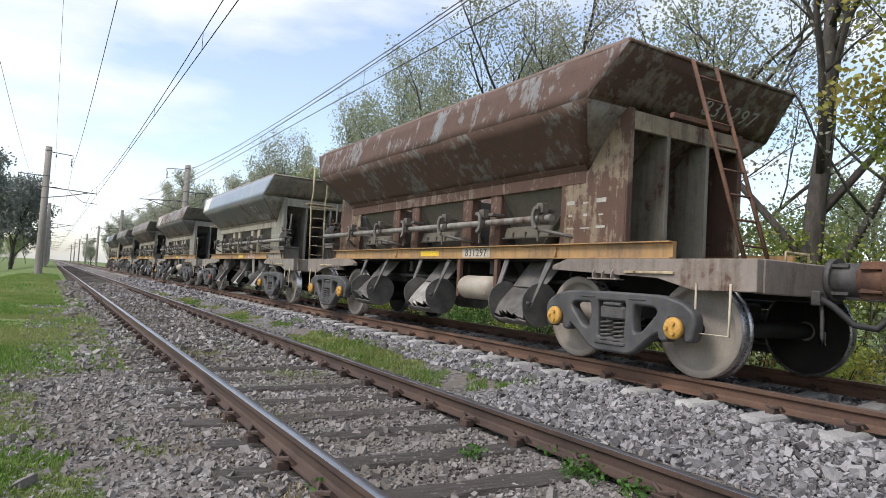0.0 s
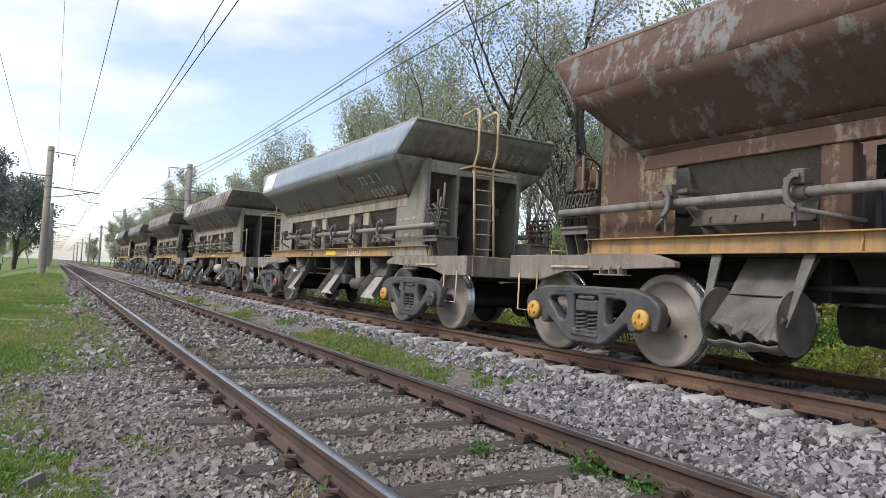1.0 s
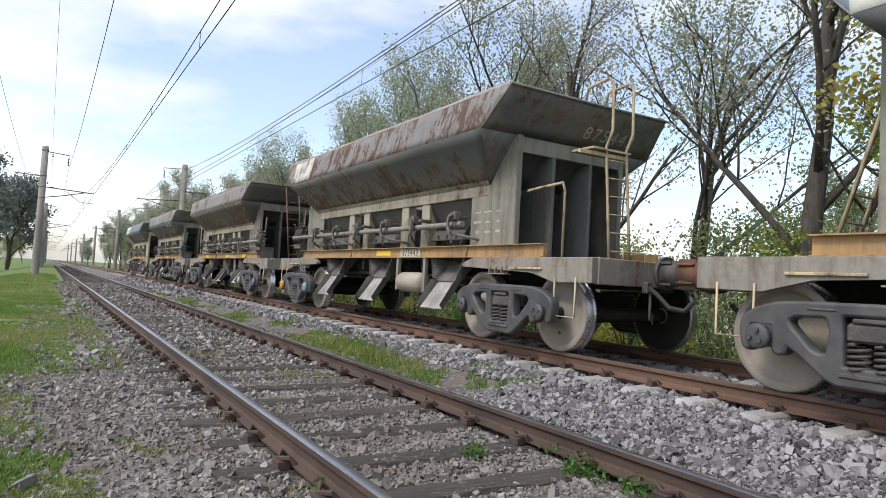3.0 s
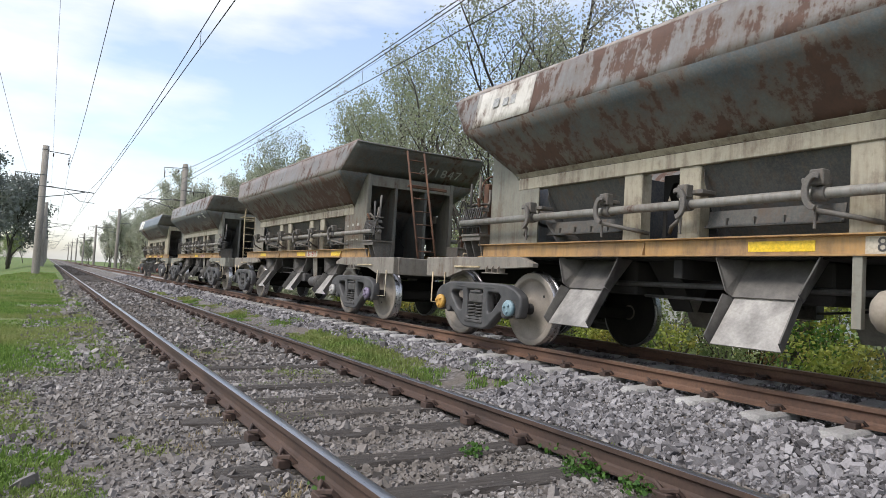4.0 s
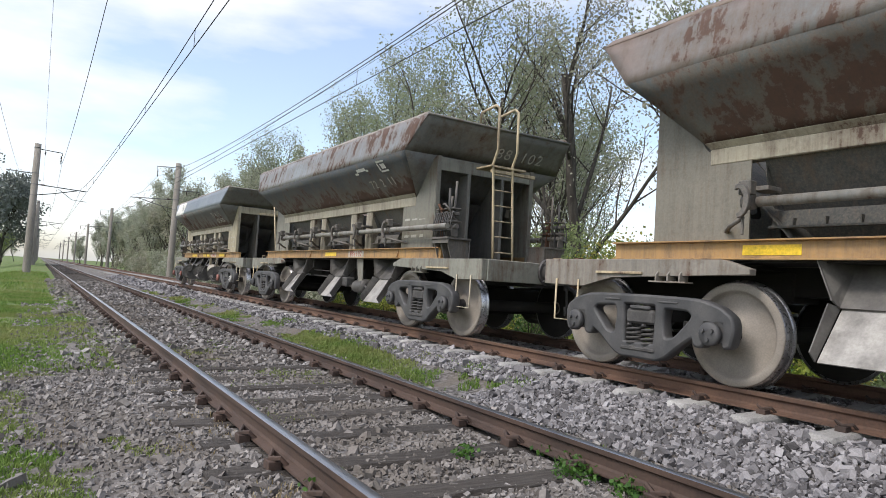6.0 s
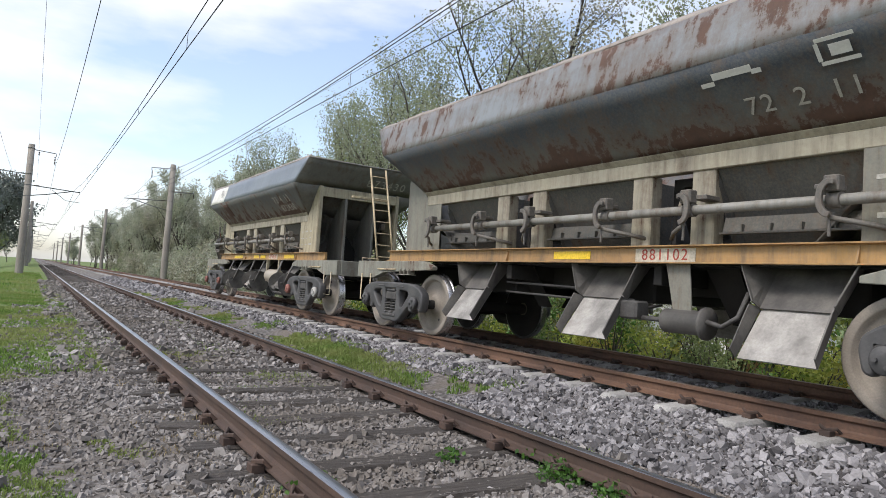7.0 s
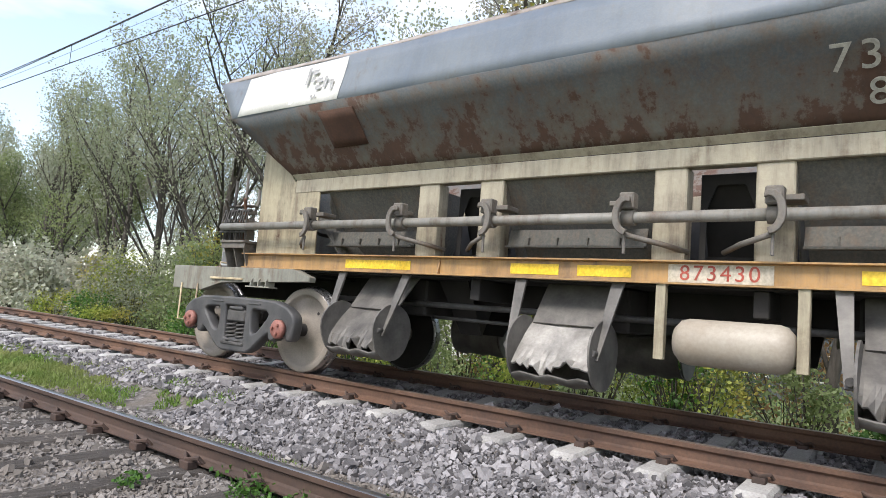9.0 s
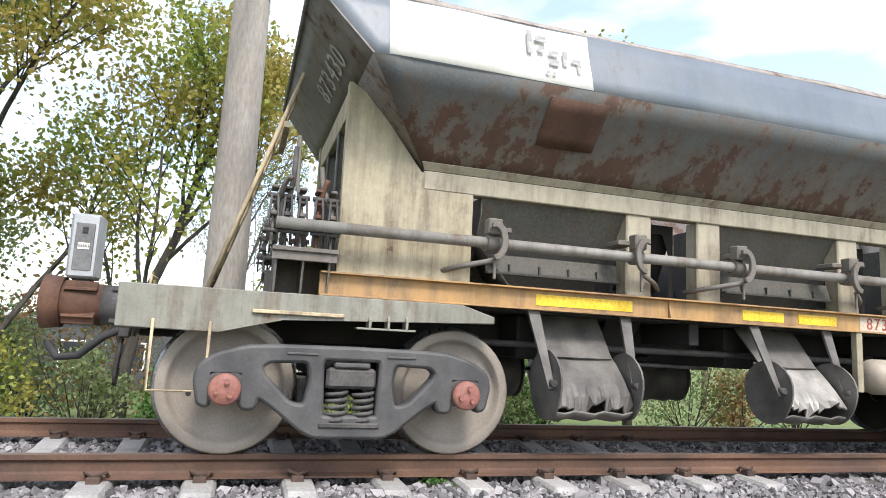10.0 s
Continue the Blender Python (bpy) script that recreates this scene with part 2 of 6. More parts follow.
def tube(pts, r, n=8, r1=None):
    bm = bmesh.new()
    tube_in(bm, pts, r, n, r1)
    return done(bm)


def lathe(profile, n=32, axis="x", caps=True):
    """profile: (place along the axis, radius)."""
    bm = bmesh.new()
    rings = []
    for a, r in profile:
        ring = []
        for k in range(n):
            c, s_ = math.cos(k * 2 * math.pi / n) * r, math.sin(k * 2 * math.pi / n) * r
            ring.append(bm.verts.new((a, c, s_) if axis == "x" else (c, a, s_) if axis == "y" else (c, s_, a)))
        rings.append(ring)
    for u, v in zip(rings, rings[1:]):
        for k in range(n):
            bm.faces.new((u[k], u[(k + 1) % n], v[(k + 1) % n], v[k])).smooth = True
    if caps:
        bm.faces.new(rings[0])
        bm.faces.new(rings[-1])
    return done(bm)


def slab_in(bm, pts, thick):
    """A plate from a flat outline, thickened along its normal."""
    p = [Vector(q) for q in pts]
    nrm = sum(((p[i] - p[0]).cross(p[i + 1] - p[0]) for i in range(1, len(p) - 1)), Vector()).normalized() * thick
    a, b = [bm.verts.new(q) for q in p], [bm.verts.new(q + nrm) for q in p]
    bm.faces.new(a)
    bm.faces.new(b[::-1])
    for i in range(len(p)):
        j = (i + 1) % len(p)
        bm.faces.new((a[i], b[i], b[j], a[j]))


def slab(pts, thick):
    bm = bmesh.new()
    slab_in(bm, pts, thick)
    return done(bm)


def profile_plate(outlines, thick, bevel, place):
    """A cast plate: outline and holes in a plane, extruded with rounded edges, then put by the matrix place."""
    cu = bpy.data.curves.new("outline", "CURVE")
    cu.dimensions, cu.fill_mode, cu.extrude, cu.bevel_depth, cu.bevel_resolution = "2D", "BOTH", thick / 2 - bevel, bevel, 1
    for pts in outlines:
        sp = cu.splines.new("POLY")
        sp.points.add(len(pts) - 1)
        for q, pt in zip(sp.points, pts):
            q.co = (*pt, 0, 1)
        sp.use_cyclic_u = True
    ob = bpy.data.objects.new("outline", cu)
    me = bpy.data.meshes.new_from_object(ob)
    bpy.data.objects.remove(ob)
    me.transform(place)
    return me


def rounded(pts, r, n=4):
    """Round the corners of an outline."""
    out, m = [], len(pts)
    for i in range(m):
        p, a, b = Vector(pts[i]), Vector(pts[i - 1]), Vector(pts[(i + 1) % m])
        d = min(r, (a - p).length * 0.45, (b - p).length * 0.45)
        s_, t_ = p + (a - p).normalized() * d, p + (b - p).normalized() * d
        for k in range(n + 1):
            f = k / n
            q = s_ * (1 - f) ** 2 + p * 2 * f * (1 - f) + t_ * f * f
            out.append((q.x, q.y))
    return out


def writing(text, size, place, thick=0.0015):
    cu = bpy.data.curves.new("writing", "FONT")
    cu.body, cu.size, cu.align_x, cu.align_y, cu.extrude = text, size, "CENTER", "CENTER", thick
    ob = bpy.data.objects.new("writing", cu)
    me = bpy.data.meshes.new_from_object(ob)
    bpy.data.objects.remove(ob)
    me.transform(place)
    return me


def figures(text, size):
    """Evenly spaced stencil figures: the offset of each from the middle, and the figure."""
    return [((k - (len(text) - 1) / 2) * size * 0.60, c) for k, c in enumerate(text) if c != " "]


# ---- hopper wagons ----
# Wagon space: x across (the camera's side is -x), y along (the lever end is +y), z up from the rail tops.
BOGIE, AXLE, WR = 3.885, 0.79, 0.447
ZT, WT, UT = 3.17, 1.38, 4.25      # rim
ZS, WS, US = 2.68, 1.50, 3.82      # widest line
ZB, WB, UB = 2.08, 0.94, 3.28      # waist
WP = 0.94                          # body plates and pillars


def dent(p, amount, seed):
    return noise.noise(Vector((p[0] * 0.7 + seed, p[1] * 1.6, p[2] * 2.1))) * amount + noise.noise(Vector((p[0] * 3 + seed, p[1] * 4.2, p[2] * 4))) * amount * 0.4


def wall_grid(corner, nu, nv, thick, amount, seed, ragged=0.0, sub=(0, 1, 0, 1), lift=0.0, span=None):
    """A dented plate between four corners (a b below, d c above), with thickness."""
    a, b, c, d = [Vector(q) for q in corner]
    nrm = (b - a).cross(d - a).normalized()
    bm = bmesh.new()
    sides = []
    for off in (0, -thick):
        rows = []
        for j in range(nv + 1):
            row = []
            for i in range(nu + 1):
                f, g = sub[0] + (sub[1] - sub[0]) * i / nu, sub[2] + (sub[3] - sub[2]) * j / nv
                if span:
                    lo, hi = a.lerp(d, g).y, b.lerp(c, g).y
                    f = min(1, max(0, ((span[0] + (span[1] - span[0]) * i / nu) - lo) / (hi - lo)))
                p = (a * (1 - f) + b * f) * (1 - g) + (d * (1 - f) + c * f) * g
                edge = min(f, 1 - f, g, 1 - g) * 6
                p = p + nrm * (dent(p, amount, seed) * min(1, edge + ragged) + off + lift)
                if ragged and g == 1:
                    p.z += dent((p.x, p.y, 0.3), 0.03 * ragged, seed + 7)
                row.append(bm.verts.new(p))
            rows.append(row)
        sides.append(rows)
    for k, rows in enumerate(sides):
        for j in range(nv):
            for i in range(nu):
                q = (rows[j][i], rows[j][i + 1], rows[j + 1][i + 1], rows[j + 1][i])
                bm.faces.new(q if k == 0 else q[::-1]).smooth = True
    u, w = sides
    border = [(0, i) for i in range(nu)] + [(j, nu) for j in range(nv)] + [(nv, i) for i in range(nu, 0, -1)] + [(j, 0) for j in range(nv, 0, -1)]
    for (j, i), (jj, ii) in zip(border, border[1:] + border[:1]):
        bm.faces.new((u[j][i], w[j][i], w[jj][ii], u[jj][ii]))
    return done(bm)


def side_corners(s):
    return (s * WB, B0 - s * UB, ZB), (s * WB, B0 + s * UB, ZB), (s * WS, B0 + s * US, ZS), (s * WS, B0 - s * US, ZS)


def band_corners(s):
    return (s * WS, B0 - s * US, ZS), (s * WS, B0 + s * US, ZS), (s * WT, B0 + s * UT, ZT), (s * WT, B0 - s * UT, ZT)


def on_side(s, y, f, lift=0.014, upper=False):
    """Place for writing on the sloped side (or the band): y along the wagon, f up the plate."""
    a, b = (Vector((WS, 0, ZS)), Vector((WT, 0, ZT))) if upper else (Vector((WB, 0, ZB)), Vector((WS, 0, ZS)))
    up = (b - a).normalized()
    nrm = Vector((up.z, 0, -up.x))
    p = a.lerp(b, f) + nrm * lift
    return Matrix(((0, s * up.x, s * nrm.x, s * p.x), (s, 0, 0, y), (0, up.z, nrm.z, p.z), (0, 0, 0, 1)))


def on_end(e, x, f, lift=0.012):
    a, b = Vector((0, B0 + e * US, ZS)), Vector((0, B0 + e * UT, ZT))
    up = (b - a).normalized()
    nrm = Vector((0, e * up.z, -e * up.y))
    p = a.lerp(b, f) + nrm * lift
    return Matrix(((-e, 0, 0, x), (0, up.y, nrm.y, p.y), (0, up.z, nrm.z, p.z), (0, 0, 0, 1)))


def side_frame_mesh(s):
    half = [(0, 0.72), (0.47, 0.715), (0.66, 0.705), (0.84, 0.655), (0.945, 0.585), (0.965, 0.50), (0.935, 0.36), (0.89, 0.345), (0.885, 0.545), (0.695, 0.545), (0.685, 0.335),
            (0.61, 0.335), (0.60, 0.42), (0.48, 0.345), (0.30, 0.20), (0.22, 0.165), (0, 0.165)]
    out = [(y, z) for y, z in half] + [(-y, z) for y, z in half[::-1][1:-1]]
    win = [(0.275, 0.645), (0.54, 0.635), (0.59, 0.59), (0.575, 0.54), (0.40, 0.355), (0.285, 0.335), (0.255, 0.52)]
    mid = [(-0.19, 0.665), (0.19, 0.665), (0.205, 0.62), (0.19, 0.275), (-0.19, 0.275), (-0.205, 0.62)]
    place = Matrix(((0, 0, 1, s * 1.16), (1, 0, 0, 0), (0, 1, 0, 0), (0, 0, 0, 1)))
    me = profile_plate([rounded(out, 0.035, 3), rounded(win, 0.05, 3), rounded([(-y, z) for y, z in win], 0.05, 3), rounded(mid, 0.02, 2)], 0.13, 0.022, place)
    return me


def spring_mesh(x, y, z0, z1, r, turns):
    n = 12 * turns
    pts = [(x + r * math.cos(i * math.pi / 6), y + r * math.sin(i * math.pi / 6), z0 + (z1 - z0) * i / n) for i in range(n + 1)]
    return tube(pts, 0.014, 6)


def wheel_mesh(s):
    # outer face towards s
    prof = [(0.045, 0.06), (0.055, 0.10), (0.03, 0.135), (-0.005, 0.17), (-0.01, 0.33), (0.012, 0.362), (0.052, 0.372), (0.058, 0.385), (0.055, WR - 0.012), (0.045, WR - 0.002)]
    return lathe([(s * a, r) for a, r in prof] + [(s * -0.06, WR - 0.03), (s * -0.075, 0.36), (s * -0.03, 0.33), (s * -0.03, 0.12), (s * -0.08, 0.1)], 48)


def tyre_mesh(s):
    prof = [(0.046, WR - 0.006), (0.044, WR), (-0.035, WR + 0.003), (-0.045, WR + 0.012), (-0.055, WR + 0.026), (-0.067, WR + 0.026), (-0.078, WR + 0.01), (-0.078, WR - 0.03)]
    return lathe([(s * a, r) for a, r in prof], 48, "x", False)


def arc_arm(s, y, d):
    """Curved clamp arm round the operating shaft."""
    pts = [(math.cos(t) * 0.085 + 0.01, math.sin(t) * 0.135) for t in [radians(q) for q in range(70, 271, 20)]]
    inn = [(math.cos(t) * 0.06 + 0.02, math.sin(t) * 0.105) for t in [radians(q) for q in range(270, 69, -20)]]
    place = Matrix(((0, 0, 1, s * 1.24), (-d, 0, 0, y), (0, 1, 0, 1.545), (0, 0, 0, 1)))
    return profile_plate([[(a, b) for a, b in pts + inn]], 0.035, 0.006, place)


def chute_mesh(s, yc, seed):
    """Lower lip of a ballast chute: a curved plate with a torn edge."""
    rnd = random.Random(seed)
    bm = bmesh.new()
    nu, prof = 22, [(0.90, 0.77), (0.98, 0.715), (1.06, 0.64), (1.135, 0.56), (1.20, 0.485), (1.25, 0.42)]
    rows = []
    for k in range(2):
        rr = []
        for j, (x, z) in enumerate(prof):
            row = []
            for i in range(nu + 1):
                y = yc - 0.32 + 0.64 * i / nu
                w = (0.07 * noise.noise(Vector((y * 6 + seed, 1.3, 0))) + 0.075 * noise.noise(Vector((y * 17, seed, 0)))) * (j / 5) ** 7
                row.append(bm.verts.new((s * (x - k * 0.012 + w), y, z - k * 0.012 + w * 1.3 - 0.02 * math.cos((y - yc) * 5))))
            rr.append(row)
        rows.append(rr)
    for k in range(2):
        for j in range(5):
            for i in range(nu):
                q = rows[k][j]
                r = rows[k][j + 1]
                bm.faces.new((q[i], q[i + 1], r[i + 1], r[i]))
    for i in range(nu):
        bm.faces.new((rows[0][5][i], rows[0][5][i + 1], rows[1][5][i + 1], rows[1][5][i]))
    return done(bm)


def trough_mesh(s, yc):
    """Rounded trough under the lip, open to the outside."""
    bm = bmesh.new()
    n, nu = 12, 8
    rings = []
    for k in range(2):
        r = 0.255 - 0.012 * k
        rings.append([[bm.verts.new((s * (1.06 - math.cos(t) * r), yc - 0.32 + 0.64 * i / nu, 0.53 - math.sin(t) * r + 0.012 * math.sin(i * 2.1 + yc))) for i in range(nu + 1)]
                      for t in [radians(-35 + 168 * q / n) for q in range(n + 1)]])
    for k in range(2):
        for j in range(n):
            for i in range(nu):
                a, b = rings[k][j], rings[k][j + 1]
                bm.faces.new((a[i], a[i + 1], b[i + 1], b[i])).smooth = True
    for i in range(nu):
        bm.faces.new((rings[0][n][i], rings[0][n][i + 1], rings[1][n][i + 1], rings[1][n][i]))
    return done(bm)


def disc_mesh(s, y, r=0.262):
    pts = [(s * 1.06 + r * math.cos(t) * (1.0 + 0.04 * math.sin(3 * t)), 0.53 + r * math.sin(t)) for t in [k * math.pi / 12 for k in range(24)]]
    bm = bmesh.new()
    slab_in(bm, [(x, y - 0.008, z) for x, z in pts], 0.016)
    return done(bm)


def wheelset(wagon, y, caps, cap_mat):
    ax = part("wheelset", shared("axle", lambda: lathe([(-1.12, 0.06), (-0.8, 0.075), (-0.72, 0.085), (0, 0.078), (0.72, 0.085), (0.8, 0.075), (1.12, 0.06)], 20)), SHADED_DARK, wagon)
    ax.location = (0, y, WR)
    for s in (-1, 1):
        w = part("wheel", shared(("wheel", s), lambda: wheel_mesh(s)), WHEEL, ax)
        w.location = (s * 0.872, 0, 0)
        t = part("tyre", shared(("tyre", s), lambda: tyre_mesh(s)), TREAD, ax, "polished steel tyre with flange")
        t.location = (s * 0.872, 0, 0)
        # added dark ring: paints the shade on the wheel's inner face
        k_ = part("wheel_back", shared(("wback", s), lambda: lathe([(s * -0.079, 0.10), (s * -0.084, 0.11), (s * -0.084, 0.43), (s * -0.079, 0.44)], 40, "x", False)), SHADED_DARK, ax, "dark inner wheel face with painted-in shade")
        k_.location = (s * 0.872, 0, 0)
        h = part("web_hole", shared(("hole", s), lambda: lathe([(0, 0.018), (0.004, 0.018)], 12)), SHADED_DARK, ax)
        h.location = (s * 0.866, 0.24, 0)
        c = part("bearing_cap", shared(("cap", s), lambda: lathe([(0, 0.085), (s * 0.10, 0.085), (s * 0.10, 0.098), (s * 0.135, 0.098), (s * 0.15, 0.085), (s * 0.15, 0.02)], 24)), cap_mat, ax, caps)
        c.location = (s * 1.14, 0, 0)
        for k in range(3):
            q = part("cap_bolt", shared(("bolt", s), lambda: lathe([(0, 0.017), (s * 0.022, 0.017)], 6)), cap_mat, ax)
            q.location = (s * 1.29, 0.05 * math.cos(k * 2.094), 0.05 * math.sin(k * 2.094))
    return ax


def bogie(wagon, yc):
    for s in (-1, 1):
        sf = part("side_frame", shared(("sf", s), lambda: side_frame_mesh(s)), CAST, wagon, "grey cast steel bogie side frame")
        sf.location = (0, yc, 0)
        for y in (-AXLE, AXLE):
            part("axle_box", shared(("abox", s), lambda: box(s * 1.08, s * 1.225, -0.105, 0.105, 0.37, 0.56, 0.012)), GREASY, sf).location = (0, y, 0)
        for k, y in enumerate((-0.09, 0.085)):
            part("coil_spring", shared(("spring", s), lambda: spring_mesh(s * 1.165, 0, 0.245, 0.455, 0.066, 5)), GREASY, sf).location = (0, y, 0)
        part("spring_seat", shared(("seat", s), lambda: box(s * 1.07, s * 1.24, -0.2, 0.2, 0.215, 0.25, 0.008)), GREASY, sf)
        part("bolster_end", shared(("bolend", s), lambda: box(s * 0.9, s * 1.215, -0.165, 0.165, 0.465, 0.60, 0.02)), GREASY, sf)
        part("bolster_lug", shared(("bollug", s), lambda: box(s * 1.05, s * 1.225, -0.12, 0.12, 0.60, 0.635, 0.01)), CAST, sf)
        for y in (-0.55, 0.55):
            part("rib", shared(("rib", s), lambda: box(s * 1.21, s * 1.235, -0.10, 0.10, 0.675, 0.69, 0.003)), CAST, sf).location = (0, y * 0.6, 0)
    part("bolster", shared("bolster", lambda: box(-1.0, 1.0, -0.17, 0.17, 0.47, 0.70, 0.03)), SHADED_DARK, wagon).location = (0, yc, 0)
    for y in (-0.5, 0.5):
        part("brake_beam", shared("brakebeam", lambda: tube([(-0.85, 0, 0.36), (0, 0, 0.33), (0.85, 0, 0.36)], 0.035)), SHADED_DARK, wagon).location = (0, yc + y * 0.5, 0)
        for s in (-1, 1):
            part("brake_shoe", shared(("shoe", s), lambda: box(s * 0.81, s * 0.93, -0.03, 0.03, 0.28, 0.52, 0.012)), GREASY, wagon).location = (0, yc + y * 0.58, 0)


def coupler(wagon, e):
    def housing():
        bm = bmesh.new()
        tube_in(bm, [(0, e * 5.36, 0.96), (0, e * 5.42, 0.96)], 0.19, 20)
        tube_in(bm, [(0, e * 5.40, 0.96), (0, e * 5.63, 0.96)], 0.15, 20)
        for k in range(4):
            t = math.pi / 4 + k * math.pi / 2
            box_in(bm, math.cos(t) * 0.17 - 0.014, math.cos(t) * 0.17 + 0.014, e * 5.40, e * 5.56, 0.96 + math.sin(t) * 0.17 - 0.014, 0.96 + math.sin(t) * 0.17 + 0.014)
        return done(bm)

    def head():
        bm = bmesh.new()
        tube_in(bm, [(0, e * 5.60, 0.96), (0, e * 5.93, 0.96)], 0.145, 16, 0.17)
        tube_in(bm, [(0, e * 5.90, 0.96), (0, e * 6.03, 0.96)], 0.19, 20, 0.205)
        for z in (0.86, 1.06):
            box_in(bm, -0.17, 0.17, e * 5.66, e * 5.88, z - 0.012, z + 0.012, 0.004)
        for x in (-0.12, 0.12):
            box_in(bm, x - 0.012, x + 0.012, e * 5.66, e * 5.88, 0.80, 1.12, 0.004)
        return done(bm)
    part("draft_housing", shared(("dh", e), housing), GREASY, wagon)
    part("coupler_head", shared(("ch", e), head), RUSTY, wagon, "rusty cast coupler head")
    part("draft_sill", shared(("ds", e), lambda: box(-0.22, 0.22, e * 3.0, e * 5.34, 0.74, 1.02, 0.015)), SHADED_DARK, wagon)
    part("brake_hose", shared(("hose", e), lambda: tube([(-0.32, e * 5.4, 0.80), (-0.33, e * 5.55, 0.72), (-0.30, e * 5.7, 0.58), (-0.24, e * 5.85, 0.56), (-0.2, e * 5.93, 0.66)], 0.028, 10)), RUBBER, wagon, "black rubber brake hose")
    part("hose_valve", shared(("valve", e), lambda: box(-0.37, -0.29, e * 5.37, e * 5.45, 0.72, 0.85, 0.012)), GREASY, wagon)
    part("safety_chain", shared(("chain", e), lambda: tube([(-0.30, e * 5.43, 0.75), (-0.30, e * 5.44, 0.62), (-0.31, e * 5.45, 0.45), (-0.28, e * 5.45, 0.38), (-0.27, e * 5.44, 0.5)], 0.018, 6)), GREASY, wagon)


def end_frame(wagon, e, mats):
    for s in (-1, 1):
        def sill():
            yz = [(2.85, 1.0), (3.1, 1.075), (5.36, 1.075), (5.36, 0.80), (4.75, 0.79), (4.35, 0.90), (2.85, 0.95)]
            bm = bmesh.new()
            slab_in(bm, [(s * 1.03, e * y, z) for y, z in yz], 0.09 * (1 if s * e > 0 else -1) * -1)
            bmesh.ops.bevel(bm, geom=bm.edges[:], offset=0.006, segments=1, affect="EDGES")
            return done(bm)
        part("side_sill", shared(("sill", s, e), sill), mats["frame"], wagon, "grey-green painted sill, chipped")
        for k in range(3):
            part("gusset", shared(("gus", s, e), lambda: slab([(s * 1.03, 0, 1.07), (s * 1.15, 0, 0.93), (s * 1.15, 0, 0.87), (s * 1.03, 0, 0.87)], 0.016)), mats["frame"], wagon).location = (0, e * (3.52 + 0.13 * k), 0)
        part("gusset_plate", shared(("gusp", s, e), lambda: box(s * 1.03, s * 1.15, e * 3.45, e * 3.86, 0.86, 0.874, 0.002)), mats["frame"], wagon)
        part("grab_strip", shared(("gst", s, e), lambda: box(s * 1.12, s * 1.145, e * 3.95, e * 4.55, 0.93, 0.955, 0.004)), LADDER_Y, wagon, "flaking cream painted strip")

        def step():
            bm = bmesh.new()
            tube_in(bm, [(s * 1.135, e * 4.80, 0.86), (s * 1.14, e * 4.80, 0.42), (s * 1.14, e * 5.14, 0.42), (s * 1.135, e * 5.14, 0.86)], 0.011, 6)
            return done(bm)
        part("step_iron", shared(("step", s, e), step), LADDER_Y if s * e < 0 else CREAM, wagon, "bent cream painted stirrup step")
    part("headstock", shared(("hs", e), lambda: box(-1.03, 1.03, e * 5.27, e * 5.37, 0.79, 1.08, 0.01)), mats["frame"], wagon)
    part("end_deck", shared(("deck", e), lambda: box(-0.93, 0.93, e * 3.1, e * 5.30, 1.03, 1.06, 0.004)), SHADED_DARK, wagon)
    part("grab_handle", shared(("grab", e), lambda: tube([(-0.55, e * 5.25, 1.07), (-0.55, e * 5.25, 1.17), (-0.2, e * 5.25, 1.17), (-0.2, e * 5.25, 1.07)], 0.012, 6)), LADDER_Y, wagon)


def ladder(wagon, e, x, mat, kind):
    if kind == "straight":
        foot, top = (e * 4.92, 1.06), (e * 4.26, ZT - 0.05)
    else:
        foot, top = (e * 4.55, 1.06), (e * 4.42, 2.55)

    def rail(dx):
        bm = bmesh.new()
        mid = [(x + dx, foot[0] + (top[0] - foot[0]) * f, foot[1] + (top[1] - foot[1]) * f) for f in (0, 0.45, 0.5, 1)]
        if kind != "straight":
            mid += [(x + dx, e * 4.52, 2.75), (x + dx, e * 4.50, 3.38), (x + dx, e * 4.42, 3.44), (x + dx, e * 4.05, 3.40), (x + dx, e * 4.0, 3.2)]
        tube_in(bm, mid, 0.021, 6)
        return done(bm)
    lad = part("ladder", shared(("lad", e, x, kind, 0), lambda: rail(0)), mat, wagon, "cream ladder with flaking paint")
    part("stile", shared(("lad", e, x, kind, 1), lambda: rail(0.36)), mat, lad)
    n = 8 if kind == "straight" else 6
    for k in range(n):
        f = (k + 0.7) / (n + 0.4)
        y, z = foot[0] + (top[0] - foot[0]) * f, foot[1] + (top[1] - foot[1]) * f
        part("rung", shared(("rung",), lambda: tube([(0, 0, 0), (0.36, 0, 0)], 0.011, 6)), mat, lad).location = (x, y, z)
    part("ladder_bracket", shared(("lbr", e, x, kind), lambda: box(x - 0.45, x + 0.38, e * 4.38, e * 4.43, 2.42, 2.47, 0.004)), mat, lad)
    if kind != "straight":
        part("step_board", shared(("lsb", e, x), lambda: box(x - 0.25, x + 0.42, e * 4.05, e * 4.45, 2.50, 2.53, 0.004)), mat, lad, "flaking tread plate")


